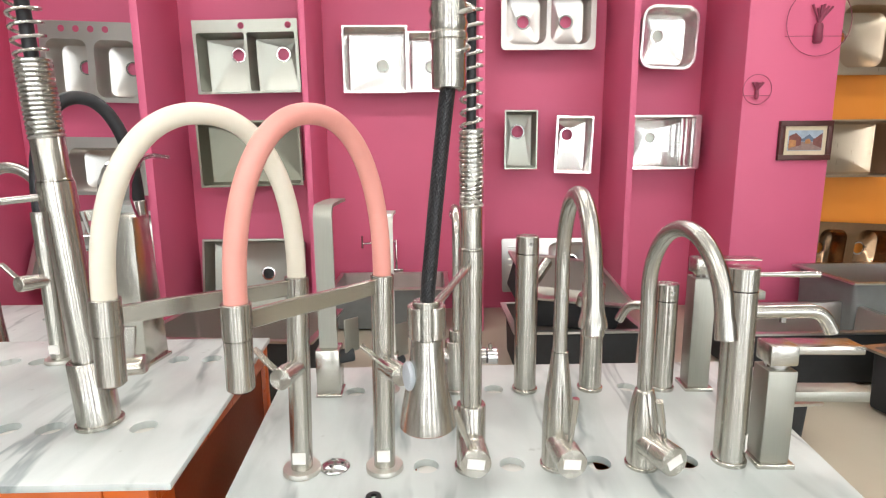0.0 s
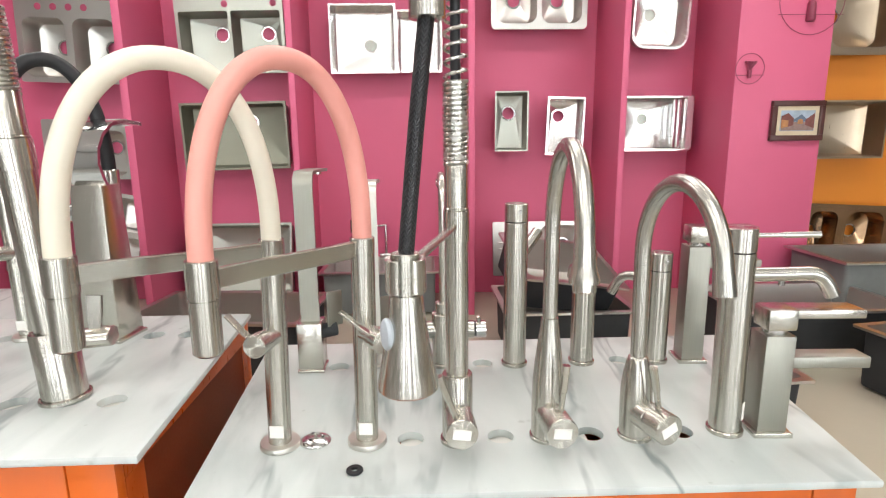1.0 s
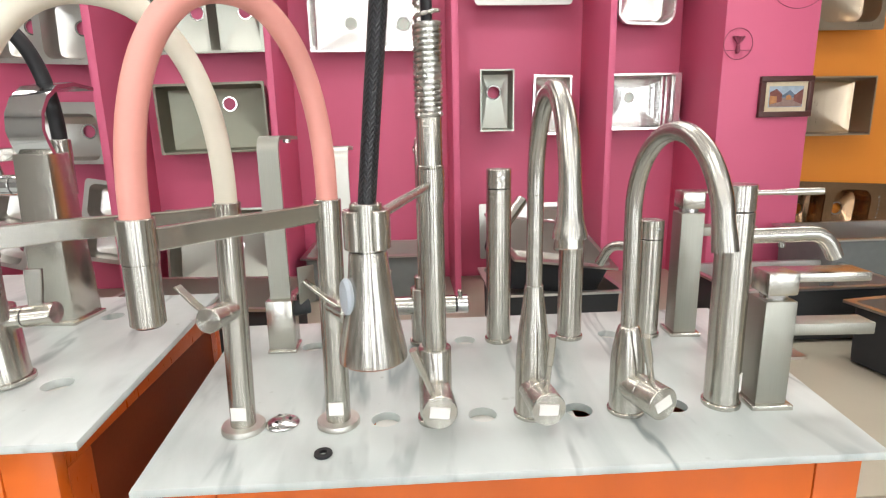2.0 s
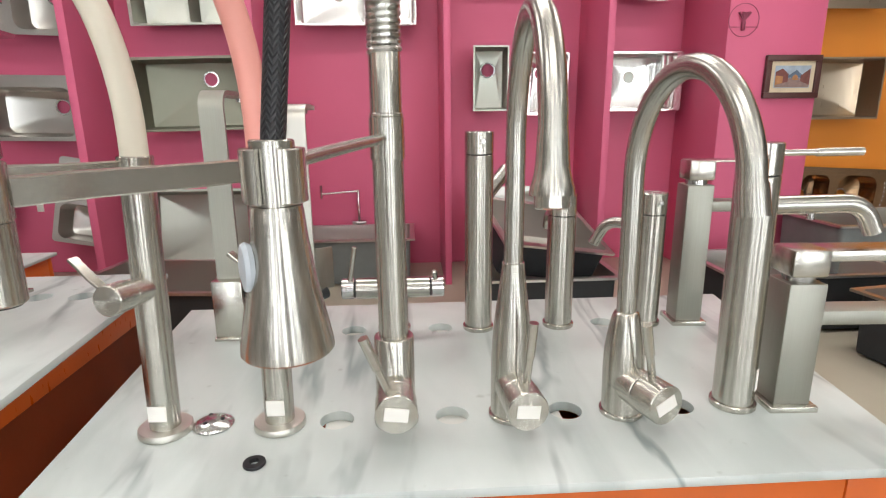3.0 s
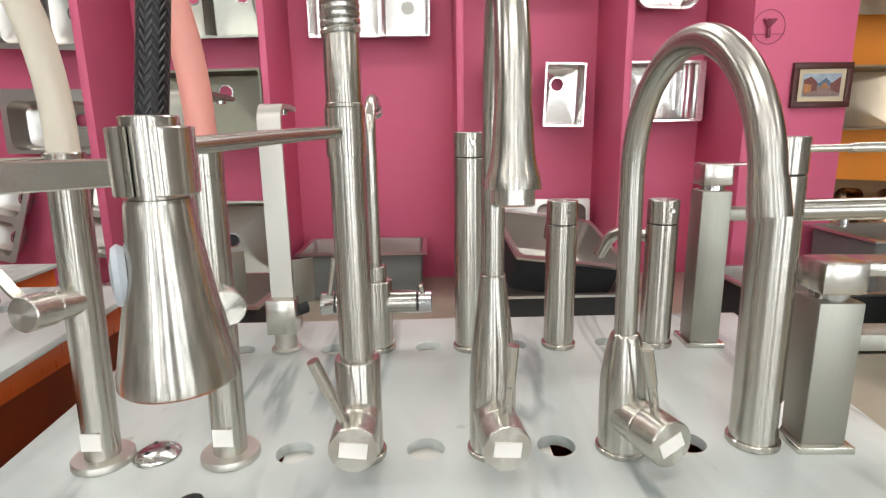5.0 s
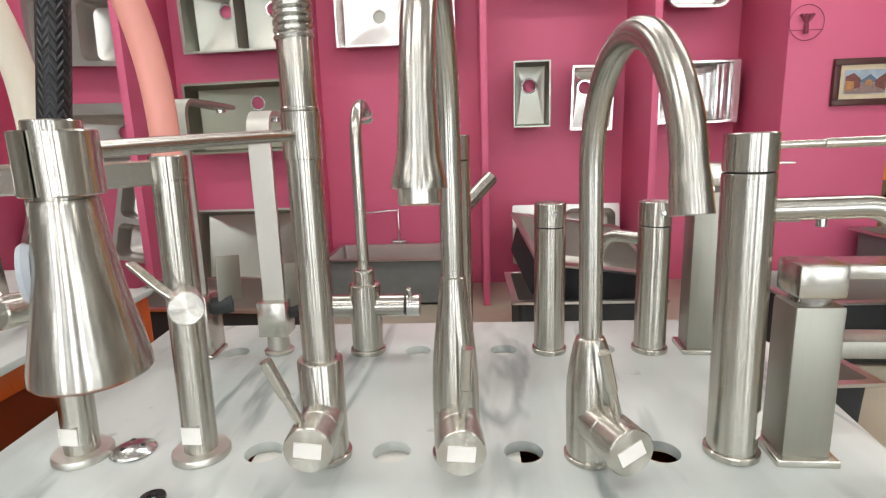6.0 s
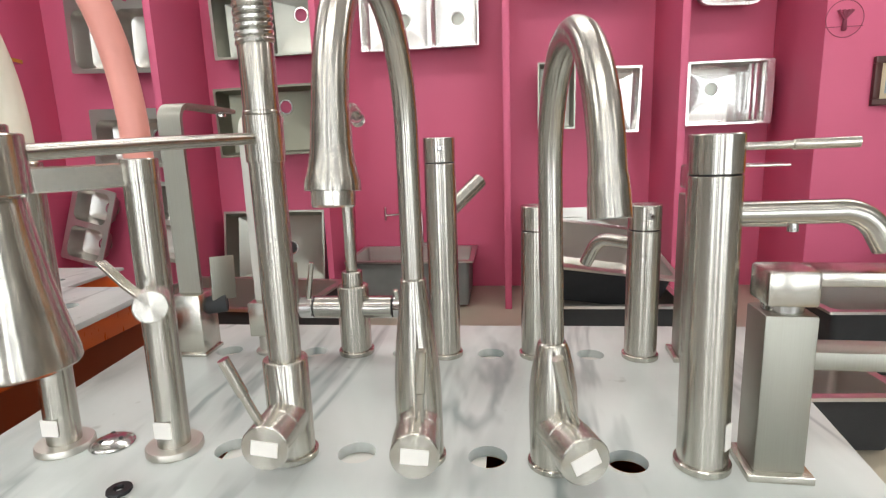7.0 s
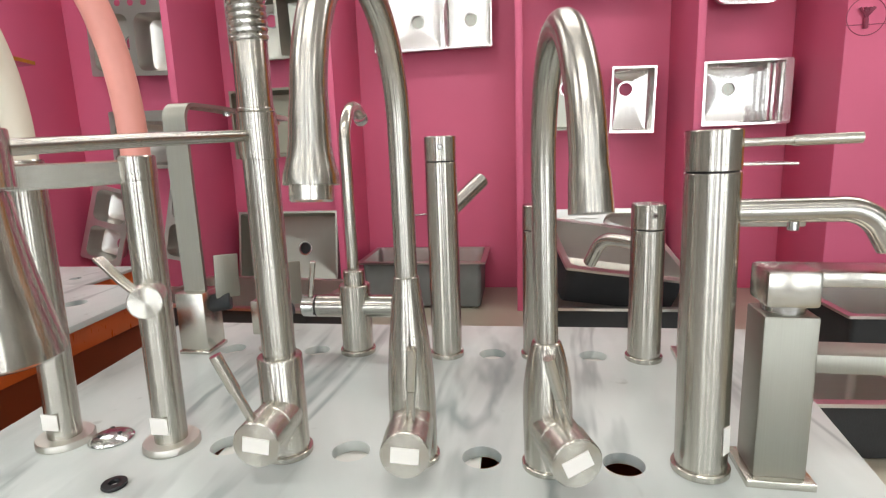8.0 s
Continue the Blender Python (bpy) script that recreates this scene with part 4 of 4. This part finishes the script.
sink("upright steel double sink leaning on the far counter", pose(-2.205, R, 0.780, -8, 15, 0), 0.268, 0.46, [(0, 0.112, 0.205, 0.19, 0.04, 0.045, 0.0), (0, -0.112, 0.205, 0.19, 0.04, 0.045, 0.0)], 0.12, 0.02, solid_drain=True)
sink("upright steel double sink leaning on the pink wall", pose(-1.675, R, 0.785, -8, 10, 0), 0.268, 0.46, [(0, 0.112, 0.215, 0.19, 0.04, 0.045, 0.0), (0, -0.112, 0.215, 0.19, 0.04, 0.045, 0.0)], 0.12, 0.02, solid_drain=True)
# hung on the orange wall
sink("steel sink with one rounded bowl on the orange wall", pose(2.520, R, 1.990), 0.46, 0.46, [(0.02, -0.02, 0.36, 0.34, 0.07, -0.10, 0.02)], 0.13, 0.012, steel=SINK_WARM_REFLECT)
sink("angular steel sink on the orange wall", pose(2.535, R, 1.342), 0.45, 0.335, [(0, 0, 0.43, 0.315, 0.006, -0.13, 0.03)], 0.15, 0.004, steel=SINK_WARM_REFLECT)
bronze = sink("double sink with rounded bowls on the orange wall, its reflection in the bronze tint", pose(2.649, R, 0.715, 0, 3, 0), 0.66, 0.36, [(-0.20, 0.0, 0.17, 0.27, 0.05, 0, 0), (0.06, 0.01, 0.24, 0.26, 0.07, 0, 0)], 0.12, 0.02, steel=SINK_BRONZE_REFLECT)
for k in range(9):
    part("drainboard_stud", lathe([(0.006, 0), (0.0055, 0.002), (0.002, 0.0035)], 14), CHROME, bronze, "bright pressed stud", at=pose(0.225 + 0.006 * math.sin(k * 0.6), -0.0005, 0.10 - 0.025 * k, 90))


# lying on the platform
def lying(label, x, y, turn, w, d, height, coat, tilt=(0, 0), base=0.0, **k):
    """A sink that stands on its bottom on the platform, open upwards."""
    m = pose(x, y, DECK_Z + base + height + 0.0065, tilt[0], tilt[1], turn) @ pose(0, 0, 0, -90)
    return sink(label, m, w, d, [(0, 0, w - 0.05, d - 0.05, 0.02, 0, 0)], height, 0.006, coat=coat, group="steel sinks on display", **k)


lying("grey coated steel sink standing on the platform by the wall", -0.220, 3.40, 0, 0.66, 0.42, 0.245, GREY_COAT)
lying("black coated steel sink standing on the beige platform", 0.630, 2.68, 0, 0.56, 0.46, 0.24, COATED)
lying("tilted black coated steel sink stacked on another one", 0.650, 2.72, 14, 0.50, 0.40, 0.17, COATED, tilt=(20, 10), base=0.235)
lying("black coated steel sink standing behind the tall counter", -0.772, 2.52, -6, 0.72, 0.44, 0.28, COATED)
lying("large black coated steel sink standing on the beige platform", 1.689, 2.62, 0, 0.74, 0.46, 0.24, COATED)
lying("black coated steel sink at the platform's edge", 1.971, 2.08, 8, 0.60, 0.42, 0.24, COATED)
lying("grey coated deep sink standing by the orange wall", 2.334, 2.95, 0, 0.70, 0.45, 0.36, GREY_COAT)
lying("small black coated sink standing beside the counter", 1.031, 2.06, 3, 0.48, 0.30, 0.17, COATED)
lying("plain steel sink standing close behind the counter", -0.004, 1.72, 0, 0.46, 0.34, 0.30, SINK_DULL)


def wall_tap(x, y, z):
    """A thin swivel tap on the ledge of the sink by the wall."""
    t = thing("wall_tap", "thin chrome swivel tap behind the grey sink", "faucet", pose(x, y, z))
    part("post", lathe([(0.016, 0), (0.016, 0.01), (0.009, 0.012), (0.008, 0.20), (0.006, 0.205)], 20), CHROME, t)
    part("spout", sweep([(0, 0, 0.198), (-0.06, -0.01, 0.196), (-0.19, -0.02, 0.188), (-0.205, -0.02, 0.187)], 0.006, 12), CHROME, t)
    part("outlet", rod((-0.205, -0.02, 0.160), (-0.205, -0.02, 0.236), 0.007, 16), CHROME, t)
    part("handle", rod((-0.04, 0, 0.016), (0.04, 0, 0.016), 0.011), CHROME, t)
    return t


wall_tap(-0.205, 3.605, DECK_Z + 0.248)


# ---- things on the column ----
def picture(x, z, w, h):
    t = thing("framed_painting", "small framed painting of a village street on the pink column", "painting", pose(x, FIN_Y - 0.001, z))
    f = 0.028
    for name, b in (("frame_top", (-w / 2, w / 2, h / 2 - f, h / 2)), ("frame_bottom", (-w / 2, w / 2, -h / 2, f - h / 2)), ("frame_side", (-w / 2, f - w / 2, f - h / 2, h / 2 - f)), ("frame_side", (w / 2 - f, w / 2, f - h / 2, h / 2 - f))):
        part(name, block(b[0], b[1], -0.022, 0, b[2], b[3], 0.003), FRAME, t, "dark brown wooden frame")
    part("mat", block(f - w / 2, w / 2 - f, -0.012, -0.002, f - h / 2, h / 2 - f), MAT, t, "cream inner mat")
    iw, ih = w / 2 - f - 0.022, h / 2 - f - 0.022
    c = part("canvas", block(-iw, iw, -0.0145, -0.0125, -ih, ih), PAINT_SKY, t, "blue sky and clouds")
    def patch(pts, mat, y):
        bm = bmesh.new()
        a = [bm.verts.new((px * iw, y, pz * ih)) for px, pz in pts]
        b = [bm.verts.new((px * iw, y + 0.0006, pz * ih)) for px, pz in pts]
        bm.faces.new(a)
        bm.faces.new(b[::-1])
        bridge(bm, a, b)
        part("painted_shape", bm, mat, c)
    patch([(-0.5, -0.1), (-0.1, 0.25), (0.2, 0.62), (0.5, 0.2), (0.7, -0.1)], PAINT_HILL, -0.0152)
    patch([(-0.95, -0.95), (0.95, -0.95), (0.95, -0.2), (0.1, -0.1), (-0.95, -0.2)], PAINT_ROAD, -0.0160)
    patch([(-0.97, -0.75), (-0.25, -0.45), (-0.25, 0.25), (-0.6, 0.75), (-0.97, 0.45)], PAINT_RED, -0.0168)
    patch([(-0.97, -0.75), (-0.55, -0.55), (-0.55, 0.05), (-0.97, 0.1)], PAINT_YELLOW, -0.0176)
    patch([(0.97, -0.75), (0.45, -0.4), (0.45, 0.1), (0.97, 0.75)], PAINT_RED, -0.0168)
    patch([(0.0, -0.3), (0.3, -0.3), (0.3, 0.05), (0.15, 0.2), (0.0, 0.05)], PAINT_YELLOW, -0.0168)
    return t


FRAME = material("dark_brown_frame", (0.075, 0.022, 0.018), 0.4, vary=0.2, scale=30)
MAT = material("cream_mat", (0.62, 0.52, 0.36), 0.7, vary=0.1, scale=40)
PAINT_SKY = material("painted_sky", (0.33, 0.40, 0.48), 0.6, vary=0.45, scale=26)
PAINT_HILL = material("painted_hill", (0.10, 0.14, 0.20), 0.6, vary=0.4, scale=40)
PAINT_ROAD = material("painted_road", (0.25, 0.17, 0.15), 0.6, vary=0.5, scale=60)
PAINT_RED = material("painted_roofs", (0.17, 0.055, 0.045), 0.6, vary=0.6, scale=50)
PAINT_YELLOW = material("painted_walls", (0.42, 0.19, 0.07), 0.6, vary=0.5, scale=50)
WIRE = material("dark_red_wire", (0.24, 0.035, 0.075), 0.5, vary=0.2, scale=30)
picture(1.991, 1.386, 0.283, 0.205)


def ornament(x, z, r):
    """A wire hoop with a little vase of dried twigs on a cross wire."""
    t = thing("wall_ornament", "wire hoop ornament with a tiny vase of dried twigs", "ornament", pose(x, FIN_Y - 0.012, z))
    pts = [(r * math.cos(2 * math.pi * k / 48), 0, r * math.sin(2 * math.pi * k / 48)) for k in range(49)]
    part("hoop", sweep(pts, 0.0018, 8), WIRE, t)
    part("cross_wire", rod((-r, 0, -r * 0.42), (r, 0, -r * 0.42), 0.0016, 8), WIRE, t)
    part("vase", lathe([(r * 0.10, -r * 0.62), (r * 0.13, -r * 0.58), (r * 0.12, -r * 0.12), (r * 0.09, -r * 0.05)], 16), WIRE, t)
    rng = random.Random(int(r * 1000))
    for k in range(7):
        a = rng.uniform(-0.9, 0.9)
        part("twig", sweep([(0, 0, -r * 0.08), (a * r * 0.2, -0.004, r * 0.15), (a * r * 0.5, -0.006, r * (0.35 + 0.15 * rng.random()))], [0.003, 0.004, 0.007], 6), WIRE, t)
    return t


ornament(1.712, 1.648, 0.075)
ornament(2.0, 1.980, 0.168)

# ceiling light fittings round the lamps
for lx, ly in LAMPS:
    fit = thing("ceiling_light", "recessed fluorescent ceiling light with white housing", "ceiling light", pose(lx, ly, CEILING), "ceiling lights")
    part("housing", block(-0.64, 0.64, -0.18, 0.18, -0.06, 0.0, 0.004), WHITE, fit)
    part("diffuser", block(-0.6, 0.6, -0.14, 0.14, -0.068, -0.061), GLOW, fit, "glowing white diffuser")

tagged(part("wall_tag", block(-0.018, 0.018, -0.006, 0, -0.022, 0.022, 0.002), STICKER, at=pose(-1.99, WALL_Y - 0.001, 0.736)), "small white price tag on the pink wall", "tag")
